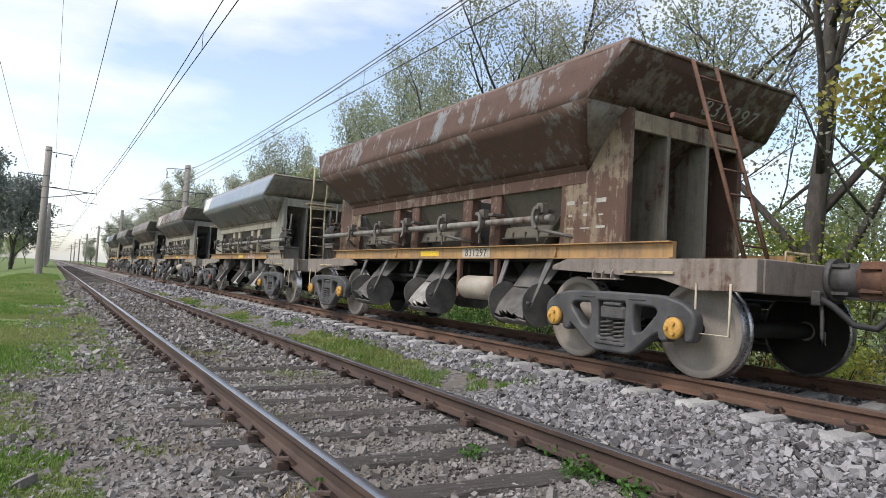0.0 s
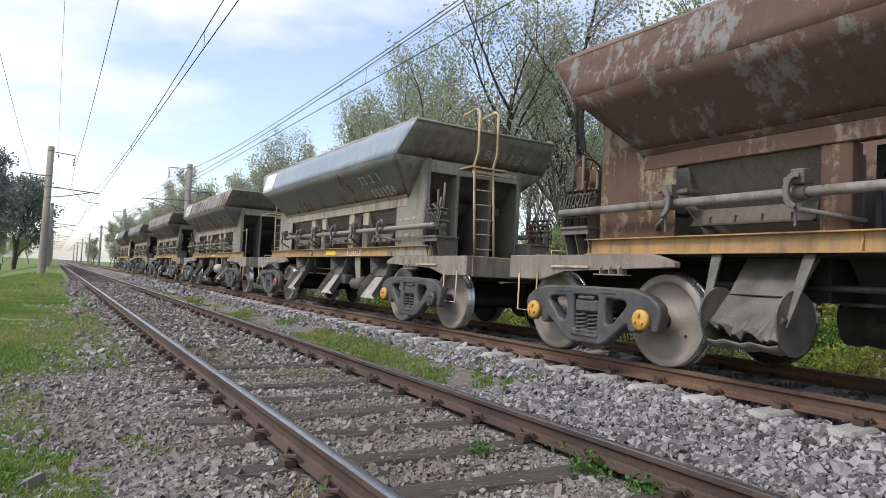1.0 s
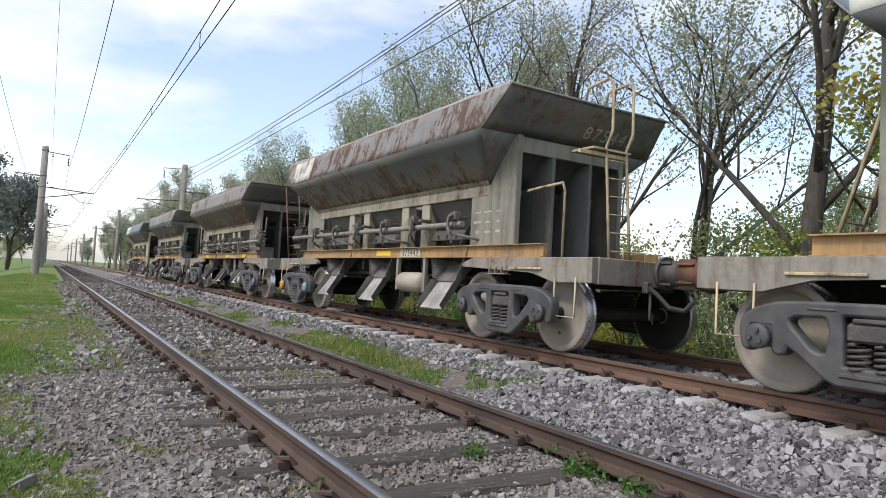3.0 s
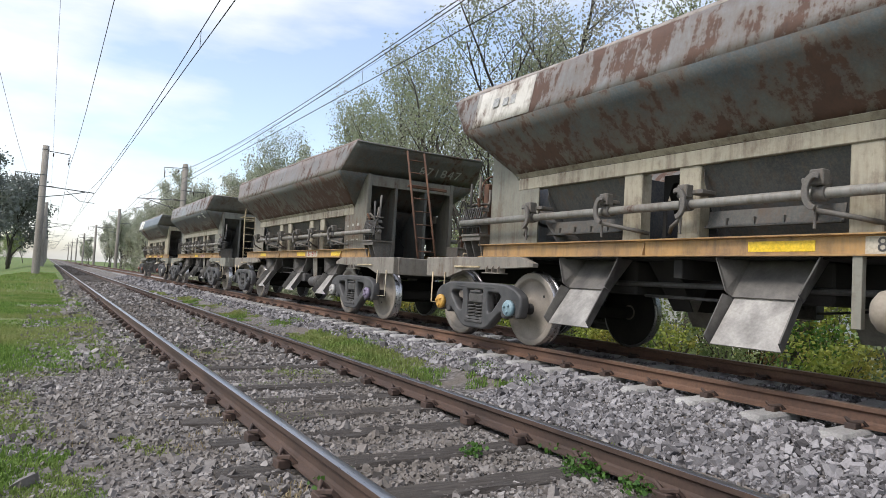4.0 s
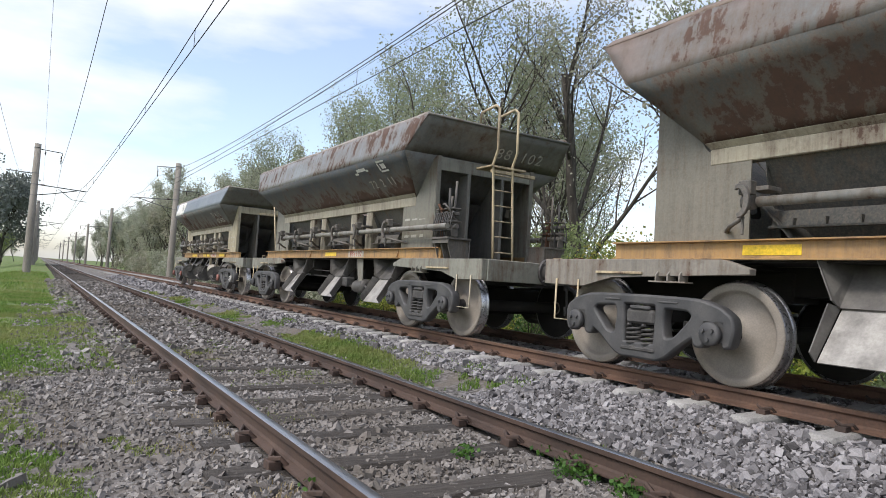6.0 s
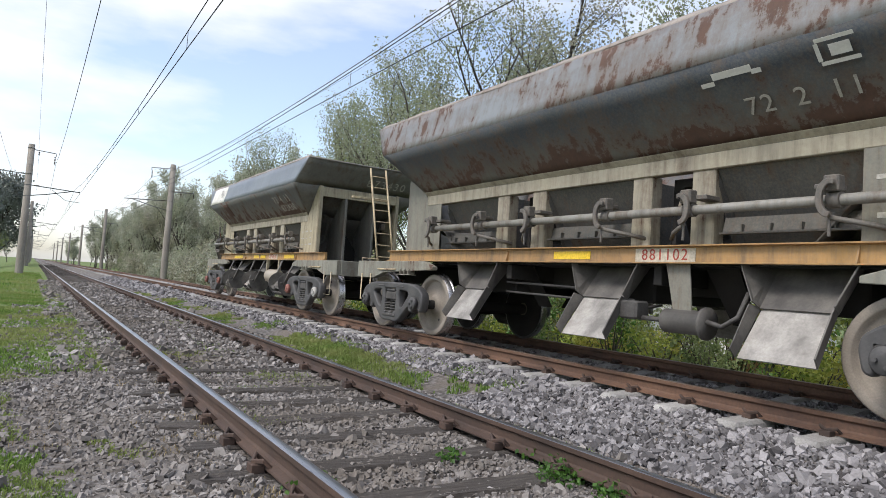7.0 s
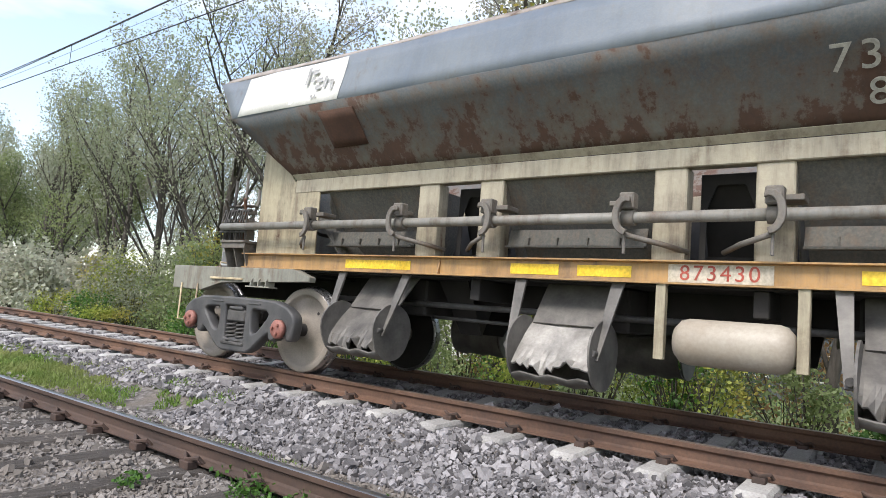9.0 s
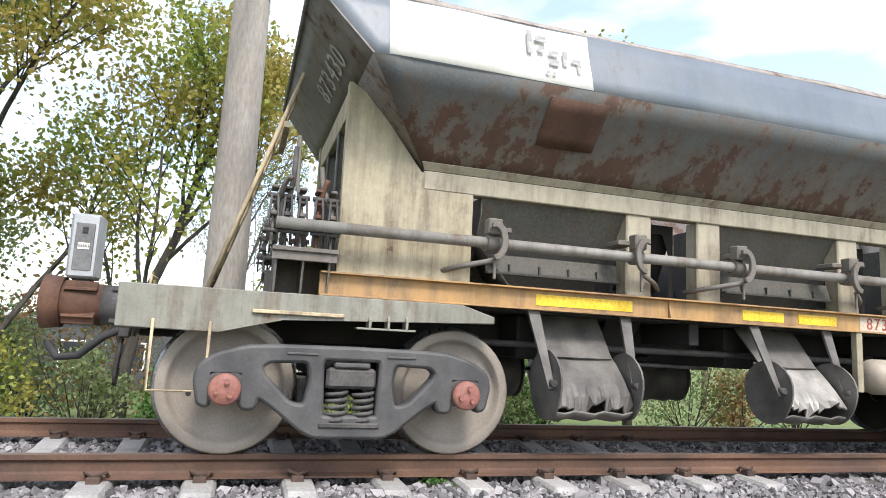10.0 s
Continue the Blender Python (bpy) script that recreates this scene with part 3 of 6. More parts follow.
def lever_stand(wagon, s, mats):
    st = part("lever_stand", shared(("ls", s), lambda: box(s * 0.70, s * 1.12, 4.02, 4.46, 1.36, 1.39, 0.004)), mats["dirty"], wagon, "steel stand with operating levers")
    for y in (4.06, 4.24, 4.42):
        part("stand_web", shared(("lsw", s), lambda: slab([(s * 0.72, 0, 1.06), (s * 1.0, 0, 1.06), (s * 1.1, 0, 1.36), (s * 0.72, 0, 1.36)], 0.014)), mats["dirty"], st).location = (0, y, 0)
    part("stand_back", shared(("lsk", s), lambda: box(s * 0.70, s * 0.72, 4.04, 4.44, 1.06, 1.36, 0.003)), mats["dirty"], st)
    part("stand_flange", shared(("lsf", s), lambda: box(s * 1.08, s * 1.10, 4.02, 4.46, 1.30, 1.36, 0.003)), mats["dirty"], st)
    part("pivot_shaft", shared(("lps", s), lambda: tube([(s * 1.0, 4.00, 1.545), (s * 1.0, 4.52, 1.545)], 0.034, 10)), mats["dirty"], st)
    for k, (y, lean, top) in enumerate(((4.07, 0.08, 2.02), (4.17, -0.05, 1.88), (4.28, 0.05, 2.22), (4.38, -0.03, 2.10), (4.47, -0.10, 1.84))):
        def lever():
            bm = bmesh.new()
            slab_in(bm, [(s * 0.94, y - 0.008, 1.40), (s * 1.06, y - 0.008, 1.40), (s * 1.035, y - 0.008, 1.66), (s * 0.965, y - 0.008, 1.66)], 0.016)
            tube_in(bm, [(s * 1.0, y, 1.62), (s * (1.0 - lean), y + lean * 0.5, 1.80), (s * (1.0 - lean * 1.5), y + lean * 0.8, 1.86), (s * (1.0 - lean * 1.6), y + lean, top)], 0.019, 6)
            for z, h, w in ((1.60, 0.03, 0.09), (1.70, 0.05, 0.05), (1.79, 0.022, 0.07)):
                box_in(bm, s * (1.0 - w), s * (1.0 + w), y - 0.024, y + 0.024, z, z + h, 0.006)
            return done(bm)
        lv = part("lever", shared(("lev", s, k), lever), (mats["dirty"], RUSTY, mats["dirty"], GREASY, mats["dirty"])[k], st)

        def catch():
            bm = bmesh.new()
            for q in (-0.03, 0.03):
                tube_in(bm, [(s * 1.09, y + q, 1.40), (s * 1.10, y + q, 1.60), (s * 1.07, y + q * 0.7, 1.74)], 0.009, 5)
            tube_in(bm, [(s * 1.05, y - 0.045, 1.74), (s * 1.05, y + 0.045, 1.74)], 0.018, 7)
            tube_in(bm, [(s * 1.10, y - 0.05, 1.49), (s * 1.10, y + 0.05, 1.49)], 0.014, 6)
            return done(bm)
        part("catch", shared(("lct", s, k), catch), GREASY, lv)


def gate_bay(wagon, s, y0, y1, mats):
    """Sloped discharge panel between two pillars, with its gate flap."""
    yy = sorted((y0, y1))
    # the inner paint has the shade of the bay in its colour
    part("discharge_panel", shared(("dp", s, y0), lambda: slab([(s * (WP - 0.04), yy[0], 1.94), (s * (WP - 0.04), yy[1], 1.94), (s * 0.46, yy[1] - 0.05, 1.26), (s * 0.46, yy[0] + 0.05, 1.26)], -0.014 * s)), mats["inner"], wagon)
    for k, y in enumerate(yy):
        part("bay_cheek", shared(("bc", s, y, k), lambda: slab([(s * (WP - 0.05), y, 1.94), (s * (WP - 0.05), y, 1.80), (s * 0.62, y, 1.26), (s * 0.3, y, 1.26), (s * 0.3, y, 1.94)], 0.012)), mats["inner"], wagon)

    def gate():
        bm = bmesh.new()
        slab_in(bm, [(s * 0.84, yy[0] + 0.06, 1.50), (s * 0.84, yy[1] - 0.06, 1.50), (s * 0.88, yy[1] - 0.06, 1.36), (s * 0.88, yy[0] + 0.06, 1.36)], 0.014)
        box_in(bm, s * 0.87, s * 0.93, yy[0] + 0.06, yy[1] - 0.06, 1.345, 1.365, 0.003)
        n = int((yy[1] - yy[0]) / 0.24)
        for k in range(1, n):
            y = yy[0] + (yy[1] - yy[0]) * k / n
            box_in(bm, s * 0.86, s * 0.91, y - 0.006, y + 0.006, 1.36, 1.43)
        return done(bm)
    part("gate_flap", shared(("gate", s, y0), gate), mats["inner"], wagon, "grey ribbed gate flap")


def make_wagon(label, mats, number, cap, cap_mat, near_end, ladders, extra=(), seed=1):
    wagon = tagged(new("hopper_wagon"), label, "hopper wagon", "wagons of the ballast train")
    fwd = -1 if near_end else 1          # which way along the wagon the train runs
    chute_y = (2.33, 0.32, -1.93) if near_end else (2.08, 0.02, -2.24)
    for s in (-1, 1):
        part("hopper_side", shared(("hsd", s, seed), lambda: wall_grid(side_corners(s), 44, 5, 0.012, 0.022, seed * 3.1)), mats["hopper"], wagon, mats["hopper_label"])
        part("upper_band", shared(("hub", s, seed), lambda: wall_grid(band_corners(s), 44, 4, 0.012, 0.022, seed * 5.3, 0.35)), mats["band"], wagon, mats["band_label"])
        part("rim_lip", shared(("rim", s), lambda: wall_grid(((s * WT, B0 - s * UT, ZT), (s * WT, B0 + s * UT, ZT), (s * (WT - 0.07), B0 + s * (UT - 0.05), ZT + 0.075), (s * (WT - 0.07), B0 - s * (UT - 0.05), ZT + 0.075)), 40, 1, 0.012, 0.016, 3.3, 0.5)), mats["lip"], wagon, "dusty folded rim lip")
        part("waist_beam", shared(("waist", s), lambda: box(s * (WP - 0.10), s * (WP + 0.02), B0 - UB, B0 + UB, 1.93, 2.075, 0.008)), mats["waist"], wagon, "pale beam with rust runs")
        part("waist_lip", shared(("wlip", s), lambda: slab([(s * (WB + 0.012), B0 - UB, ZB), (s * (WB + 0.012), B0 + UB, ZB), (s * (WB + 0.06), B0 + UB + 0.03, ZB + 0.05), (s * (WB + 0.06), B0 - UB - 0.03, ZB + 0.05)], 0.006)), mats["waist"], wagon)
        for y in (1.47 - 0.07 * fwd, 0.775 - 0.07 * fwd, -0.775 - 0.07 * fwd, -1.47 - 0.07 * fwd):
            part("pillar", shared(("pil", s), lambda: box(s * (WP - 0.16), s * WP, -0.12, 0.12, 1.24, 1.94, 0.012)), mats["waist"], wagon).location = (0, B0 + y, 0)
        for e in (-1, 1):
            part("corner_plate", shared(("cp", s, e), lambda: slab([(s * WP, B0 + e * q, z) for q, z in ((2.88, 1.24), (3.87, 1.24), (3.87, 2.68), (3.72, 2.60), (3.30, 2.06), (2.88, 2.06))], 0.014 * s * e)), mats["plate"], wagon, "pale corner plate with stencilled panels")
            part("corner_post", shared(("cpo", s, e), lambda: box(s * (WP - 0.07), s * (WP + 0.008), B0 + e * 3.85, B0 + e * 3.885, 1.08, 2.68, 0.004)), mats["plate"], wagon)
        for y0, y1 in ((2.86, 1.58), (0.66, -0.66), (-1.58, -2.86)):
            gate_bay(wagon, s, B0 + y0 - 0.07 * fwd, B0 + y1 - 0.07 * fwd, mats)
        for y in (1.12 - 0.07 * fwd, -1.12 - 0.07 * fwd):
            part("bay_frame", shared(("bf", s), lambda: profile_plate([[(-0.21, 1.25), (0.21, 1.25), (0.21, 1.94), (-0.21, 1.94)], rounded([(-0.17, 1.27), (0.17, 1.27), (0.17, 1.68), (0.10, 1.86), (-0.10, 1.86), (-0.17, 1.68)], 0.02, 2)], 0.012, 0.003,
                                                                          Matrix(((0, 0, 1, s * 0.62), (1, 0, 0, 0), (0, 1, 0, 0), (0, 0, 0, 1))))), SHADED_DARK, wagon).location = (0, B0 + y, 0)
            # dark sheet added behind the opening in place of its shade
            part("throat_sheet", shared(("thr", s, y), lambda: slab([(s * 0.60, B0 + y - 0.22, 1.93), (s * 0.60, B0 + y + 0.22, 1.93), (s * 0.30, B0 + y + 0.22, 1.30), (s * 0.30, B0 + y - 0.22, 1.30)], 0.012)), SHADED_DARK, wagon)
        # solebar: channel with flanges
        def sole():
            prof = ((0.95, 1.082), (1.045, 1.082), (1.045, 1.092), (1.0, 1.096), (1.0, 1.234), (1.055, 1.238), (1.055, 1.25), (0.95, 1.25))
            return slab([(s * x, -4.42, z) for x, z in prof], 8.54 * -s)
        sb = part("solebar", shared(("sole", s), sole), mats["sole"], wagon, "ochre yellow longitudinal beam")
        for y0, y1 in [sorted((fwd * p, fwd * q)) for p, q in mats["tapes"]]:
            part("reflector_strip", shared(("tape", s, y0, y1), lambda: box(s * 1.0, s * 1.004, y0, y1, 1.12, 1.205, 0.0)), YELLOW_TAPE, sb, "bright yellow reflective strip")
        for y in (fwd * 1.15, fwd * -2.9):
            part("joint_gusset", shared(("jg", s), lambda: slab([(s * 1.0, 0, 1.09), (s * 1.045, 0, 1.09), (s * 1.0, 0, 1.235)], 0.014)), mats["sole"], sb).location = (0, B0 + y, 0)
        if number:
            part("number_plate", shared(("nump", s), lambda: box(s * 1.0, s * 1.0045, fwd * -1.10 - 0.34, fwd * -1.10 + 0.34, 1.098, 1.225, 0.0)), FADED, sb, "faded white number panel")
            for q, figure in figures(number, 0.15):
                rot = Matrix(((0, 0, s, s * 1.0065), (s, 0, 0, fwd * -1.10 + s * q), (0, 1, 0, 1.16), (0, 0, 0, 1)))
                part("figure", writing(figure, 0.15, rot), RED_PAINT if seed in (2, 4, 5, 6) else GREASY, sb, "stencilled figure")
        for text, y, z in mats["beam_texts"]:
            if s * fwd < 0:
                for q, figure in figures(text, 0.075):
                    part("load_figure", writing(figure, 0.075, Matrix(((0, 0, s, s * 1.0075), (s, 0, 0, fwd * y + s * q), (0, 1, 0, z), (0, 0, 0, 1)))), mats["ink"], sb, "stencilled load figure")
        if mats["beam_texts"] and s * fwd < 0:
            part("repainted_length", shared(("rpl", s), lambda: box(s * 1.0, s * 1.0045, fwd * -2.62, fwd * -4.10, 1.098, 1.232, 0.0)), mats["frame"], sb, "repainted grey length of beam")
        # operating shaft with clamps
        part("operating_shaft", shared(("shaft", s), lambda: tube([(s * 1.12, -2.80, 1.545), (s * 1.12, 4.45, 1.545)], 0.042, 16)), mats["shaft"], wagon, "long grey tubular operating shaft")
        for k, y in enumerate((2.78, 1.55, 0.58, -0.62, -1.58, -2.78)):
            d = -1 if k % 2 == 0 else 1
            sbk = part("shaft_bracket", shared(("sbr", s), lambda: box(s * 1.10, s * 1.20, -0.055, 0.055, 1.60, 1.72, 0.01)), mats["dirty"], wagon)
            sbk.location = (0, B0 + y, 0)
            part("bracket_arm", shared(("sba", s, d), lambda: box(s * 0.93, s * 1.12, d * 0.02, d * 0.16, 1.635, 1.675, 0.006)), mats["dirty"], sbk)
            part("clamp_arm", shared(("arc", s, d), lambda: arc_arm(s, 0, d)), mats["dirty"], sbk)
            part("collar", shared(("col", s), lambda: tube([(s * 1.12, -0.045, 1.545), (s * 1.12, 0.045, 1.545)], 0.062, 14)), mats["dirty"], sbk)
            part("link_rod", shared(("lnk", s, d), lambda: tube([(s * 1.2, 0, 1.41), (s * 1.05, -d * 0.22, 1.36), (s * 0.9, -d * 0.36, 1.32)], 0.02, 6)), mats["dirty"], sbk)
            part("stop_pin", shared(("stp", s), lambda: box(s * 1.19, s * 1.21, -0.01, 0.01, 1.27, 1.42, 0.004)), mats["dirty"], sbk)
        # chutes
        for k, y in enumerate(chute_y):
            if s == 1:
                part("outlet_box", shared(("obox", k), lambda: box(-0.60, 0.60, y - 0.36, y + 0.36, 0.70, 1.066, 0.02)), SHADED_DARK, wagon)
            ch = part("chute", shared(("chp", s, k), lambda: slab([(s * 0.62, y - 0.33, 1.12), (s * 0.62, y + 0.33, 1.12), (s * 0.96, y + 0.30, 0.73), (s * 0.96, y - 0.30, 0.73)], 0.012)), CHUTE, wagon, "worn steel ballast chute")
            if mats["chutes"] == "flap":
                part("flap", shared(("flap", s, k), lambda: slab([(s * 0.93, y - 0.29, 0.73), (s * 0.93, y + 0.29, 0.73), (s * 1.22, y + 0.31, 0.33), (s * 1.22, y - 0.31, 0.33)], 0.012)), CHUTE_IN, ch, "scoured bright steel chute flap")
                for q in (-1, 1):
                    part("flap_flange", shared(("flfl", s, k, q), lambda: slab([(s * 0.93, y + q * 0.30, 0.73), (s * 1.22, y + q * 0.32, 0.33), (s * 1.28, y + q * 0.33, 0.40), (s * 1.05, y + q * 0.33, 0.76)], 0.012)), CHUTE, ch)
                    part("chute_cheek", shared(("chck", s, k, q), lambda: slab([(s * 0.62, y + q * 0.34, 1.12), (s * 1.0, y + q * 0.46, 1.09), (s * 1.04, y + q * 0.32, 0.78), (s * 0.95, y + q * 0.30, 0.72)], 0.012)), CHUTE, ch)
            else:
                part("lip", shared(("lip", s, k, seed % 3), lambda: chute_mesh(s, y, seed % 3 * 2.7 + k)), CHUTE_IN if k == 1 or seed in (4, 5) else CHUTE, ch, "scoured chute lip with a torn edge")
                part("trough", shared(("tro", s, k), lambda: trough_mesh(s, y)), CHUTE, ch)
                for q in (-1, 1):
                    part("end_disc", shared(("disc", s, k, q), lambda: disc_mesh(s, y + q * 0.335)), CHUTE, ch)
                    part("hanger", shared(("hang", s, k, q), lambda: slab([(s * 0.98, y + q * 0.36, 1.09), (s * 0.98, y + q * 0.46, 1.09), (s * 1.22, y + q * 0.38, 0.50), (s * 1.22, y + q * 0.33, 0.50)], 0.02)), CHUTE, ch)
                    part("pivot_pin", shared(("pin", s, k, q), lambda: tube([(s * 1.20, y + q * 0.35, 0.55), (s * 1.27, y + q * 0.35, 0.55)], 0.026, 8)), GREASY, ch)
        for q in (-1, 1):
            part("inner_cheek", shared(("ick", s, q), lambda: slab([(s * 0.6, q * 1.6, 1.1), (s * 0.6, q * 1.25, 1.1), (s * 0.2, q * 1.3, 0.55), (s * 0.2, q * 1.55, 0.55)], 0.01)), SHADED_DARK, wagon)
    near = 1 if near_end else -1
    for y0, y1, f0, f1, mat, lab in mats["patches"]:
        # painted panels and repair plates on the camera's side
        fr = sorted((near * y0, near * y1))
        fr = (near * fr[0], near * fr[1])
        part("painted_panel" if mat is WHITE_PAINT else "repair_plate", wall_grid(band_corners(near), 10, 4, 0.003, 0.022, seed * 5.3, 0.35, (0, 1, f0, f1), 0.006, fr) if f1 < 2 else
             wall_grid(side_corners(near), 10, 4, 0.008, 0.022, seed * 3.1, 0, (0, 1, f0 - 2, f1 - 2), 0.012, fr), mat, wagon, lab)
    for text, y, f, size, upper in mats["texts"]:
        for q, figure in figures(text, size):
            part("stencil", writing(figure, size, on_side(near, y + near * q, f, 0.018, upper)), mats["ink"], wagon, "faded stencilled figure")
    for y, f, w, h, upper in mats["marks"]:
        part("mark", box(-w / 2, w / 2, -h / 2, h / 2, 0, 0.002, 0.0), WHITE_PAINT if upper != 2 else WORN_MARK, wagon, "worn painted mark").matrix_basis = on_side(near, y, f, 0.018, bool(upper))
    if number:
        for e in (-1, 1):
            for q, figure in figures(number, 0.27):
                part("end_figure", writing(figure, 0.27, on_end(e, -e * (0.55 + q), 0.36)), mats["ink"], wagon, "faded stencilled figure")
    rs = random.Random(seed * 7)
    for e in (-fwd,):
        for k in range(9):
            # stencilled data panels on the corner plates
            y, z = B0 + e * (3.05 + (k % 3) * 0.24), 1.42 + (k // 3) * 0.14
            w, h = rs.uniform(0.06, 0.2), rs.uniform(0.012, 0.05)
            part("data_mark", box(near * (WP + 0.0165), near * (WP + 0.018), y - w / 2, y + w / 2, z, z + h, 0.0), mats["ink"], wagon)
    # ends
    for e in (-1, 1):
        def endp():
            low = UB - (ZB - 1.2) * (UT - UB) / (ZT - ZB)
            return wall_grid(((e * WB * 0.98, B0 + e * low, 1.2), (-e * WB * 0.98, B0 + e * low, 1.2), (-e * WB, B0 + e * UB, ZB), (e * WB, B0 + e * UB, ZB)), 10, 4, 0.012, 0.004, 2)
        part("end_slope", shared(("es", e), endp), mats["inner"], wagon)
        part("end_plate", shared(("ep", e, seed), lambda: wall_grid(((e * WB, B0 + e * UB, ZB), (-e * WB, B0 + e * UB, ZB), (-e * WS, B0 + e * US, ZS), (e * WS, B0 + e * US, ZS)), 16, 3, 0.012, 0.008, seed * 1.7)), mats["end"], wagon)
        part("end_band", shared(("eb", e, seed), lambda: wall_grid(((e * WS, B0 + e * US, ZS), (-e * WS, B0 + e * US, ZS), (-e * WT, B0 + e * UT, ZT), (e * WT, B0 + e * UT, ZT)), 16, 4, 0.012, 0.012, seed * 2.3, 0.3)), mats["end"], wagon)
        part("end_rim", shared(("er", e), lambda: tube([(-WT, B0 + e * UT, ZT + 0.01), (0, B0 + e * UT, ZT), (WT, B0 + e * UT, ZT + 0.01)], 0.02, 6)), mats["end"], wagon)
        part("cross_beam", shared(("cb", e), lambda: box(-WP, WP, B0 + e * 3.82, B0 + e * 3.87, 2.46, 2.66, 0.006)), mats["beam"], wagon)
        for x in (-0.33, 0.33):
            part("end_post", shared(("epo", e, x), lambda: slab([(x, B0 + e * q, z) for q, z in ((3.86, 1.06), (3.86, 2.47), (3.52, 2.44), (2.60, 1.25), (2.60, 1.06))], 0.014)), mats["inner_light"], wagon)
            part("post_flange", shared(("epf", e, x), lambda: box(x - 0.022, x + 0.036, B0 + e * 3.85, B0 + e * 3.868, 1.06, 2.47, 0.003)), mats["inner_light"], wagon)
        for x in (-0.64, 0.64):
            part("manhole_ring", shared(("mh", e, x), lambda: profile_plate([rounded([(-0.2, 0), (0.2, 0), (0.17, 0.72), (-0.17, 0.72)], 0.16, 5), rounded([(-0.165, 0.035), (0.165, 0.035), (0.135, 0.685), (-0.135, 0.685)], 0.14, 5)], 0.03, 0.006,
                                                                           Matrix(((1, 0, 0, x), (0, e * 0.45, 0, B0 + e * 3.06), (0, 0.89, 0, 1.48), (0, 0, 0, 1))) @ Matrix.Diagonal((1, 1, 1, 1)))), mats["inner_light"], wagon)
        end_frame(wagon, e, mats)
        coupler(wagon, e)
        bogie(wagon, e * BOGIE)
    axles = [wheelset(wagon, e * BOGIE + q * AXLE, cap, cap_mat[e + 1 + (q + 1) // 2] if isinstance(cap_mat, tuple) else cap_mat) for e in (-1, 1) for q in (-1, 1)]
    # unseen saddle added to keep light from the open top out of the bays
    part("saddle", shared("saddle", lambda: slab([(-0.5, -2.95, 1.12), (0.5, -2.95, 1.12), (0.04, -2.95, 1.78), (-0.04, -2.95, 1.78)], -5.9)), SHADED_DARK, wagon)
    # pan added to stop light leaking down between hopper and solebars
    part("floor_pan", shared("pan", lambda: box(-0.93, 0.93, -3.15, 3.15, 1.066, 1.08, 0.0)), SHADED_DARK, wagon)
    part("centre_sill", shared("csill", lambda: box(-0.2, 0.2, -3.6, 3.6, 0.80, 1.08, 0.01)), SHADED_DARK, wagon)
    part("brake_pipe", shared("bpipe", lambda: tube([(-0.62, -3.3, 0.82), (-0.62, 3.3, 0.82)], 0.028, 8)), GREASY, wagon)
    part("brake_rod", shared("brod", lambda: tube([(-0.48, 1.7, 0.70), (-0.50, 0.5, 0.69)], 0.018, 6)), GREASY, wagon)
    part("brake_cylinder", shared("bcyl", lambda: lathe([(0.75, 0.03), (0.76, 0.11), (1.15, 0.11), (1.17, 0.145), (1.2, 0.145), (1.22, 0.05)], 20, "y")), CHUTE, wagon, "dusty brake cylinder").location = (0.95, 0.36, 0.56)
    part("cylinder_hanger", shared("bhang", lambda: slab([(0.97, 1.10, 1.09), (0.97, 1.36, 1.09), (0.97, 1.40, 0.66), (0.97, 1.20, 0.66)], 0.014)), mats["plate"], wagon)
    part("cylinder_pipe", shared("bpip2", lambda: tube([(1.0, 1.58, 0.58), (1.02, 1.74, 0.55), (0.98, 1.86, 0.64), (0.9, 1.90, 0.85)], 0.022, 8)), GREASY, wagon)
    part("valve_block", shared("vblk", lambda: box(0.86, 1.05, 0.62, 0.84, 0.54, 0.72, 0.02)), GREASY, wagon)
    part("cylinder_rod", shared("brodc", lambda: tube([(0.95, 1.12, 0.56), (0.95, 0.80, 0.56)], 0.024, 8)), GREASY, wagon)
    part("slack_lever", shared("slev", lambda: slab([(0.96, 0.74, 0.62), (0.96, 0.82, 0.62), (0.62, 0.80, 0.68), (0.62, 0.74, 0.68)], 0.02)), GREASY, wagon)
    for q in (0.60, 0.72):
        part("air_pipe", shared(("apipe", q), lambda: tube([(0.80, -1.5, q + 0.12), (0.82, -0.3, q + 0.10), (0.85, 0.3, q + 0.04), (0.92, 0.7, q)], 0.014, 6)), GREASY, wagon)
    for q in (-1.35, 0.95):
        part("cross_bearer", shared(("xbear", q), lambda: box(-0.90, 0.90, q - 0.05, q + 0.05, 0.88, 1.066, 0.008)), SHADED_DARK, wagon)
    tk = part("air_tank", shared("tank", lambda: lathe([(-1.58, 0.03), (-1.57, 0.10), (-1.53, 0.145), (-1.48, 0.16), (-0.92, 0.16), (-0.87, 0.145), (-0.83, 0.10), (-0.82, 0.03)], 28, "y")), TANK, wagon, "dusty cream air reservoir")
    tk.location = (-0.98, 0, 0.69)
    for y in (-0.72, -1.62):
        part("tank_strap", shared("strap", lambda: box(-0.03, 0.03, -0.035, 0.035, -0.14, 0.40, 0.004)), mats["plate"], tk).location = (-0.02, y, 0)
    for s in (-1, 1):
        lever_stand(wagon, s, mats)
    for e, x, kind in ladders:
        ladder(wagon, e, x, mats["ladder"], kind)
    if "brake_column" in extra:
        for x in (-0.35, -0.12):
            part("brake_column", shared(("bcol", x), lambda: box(x, x + 0.11, 4.95, 5.07, 1.06, 2.25, 0.012)), RUSTY, wagon, "rusty hand brake column")
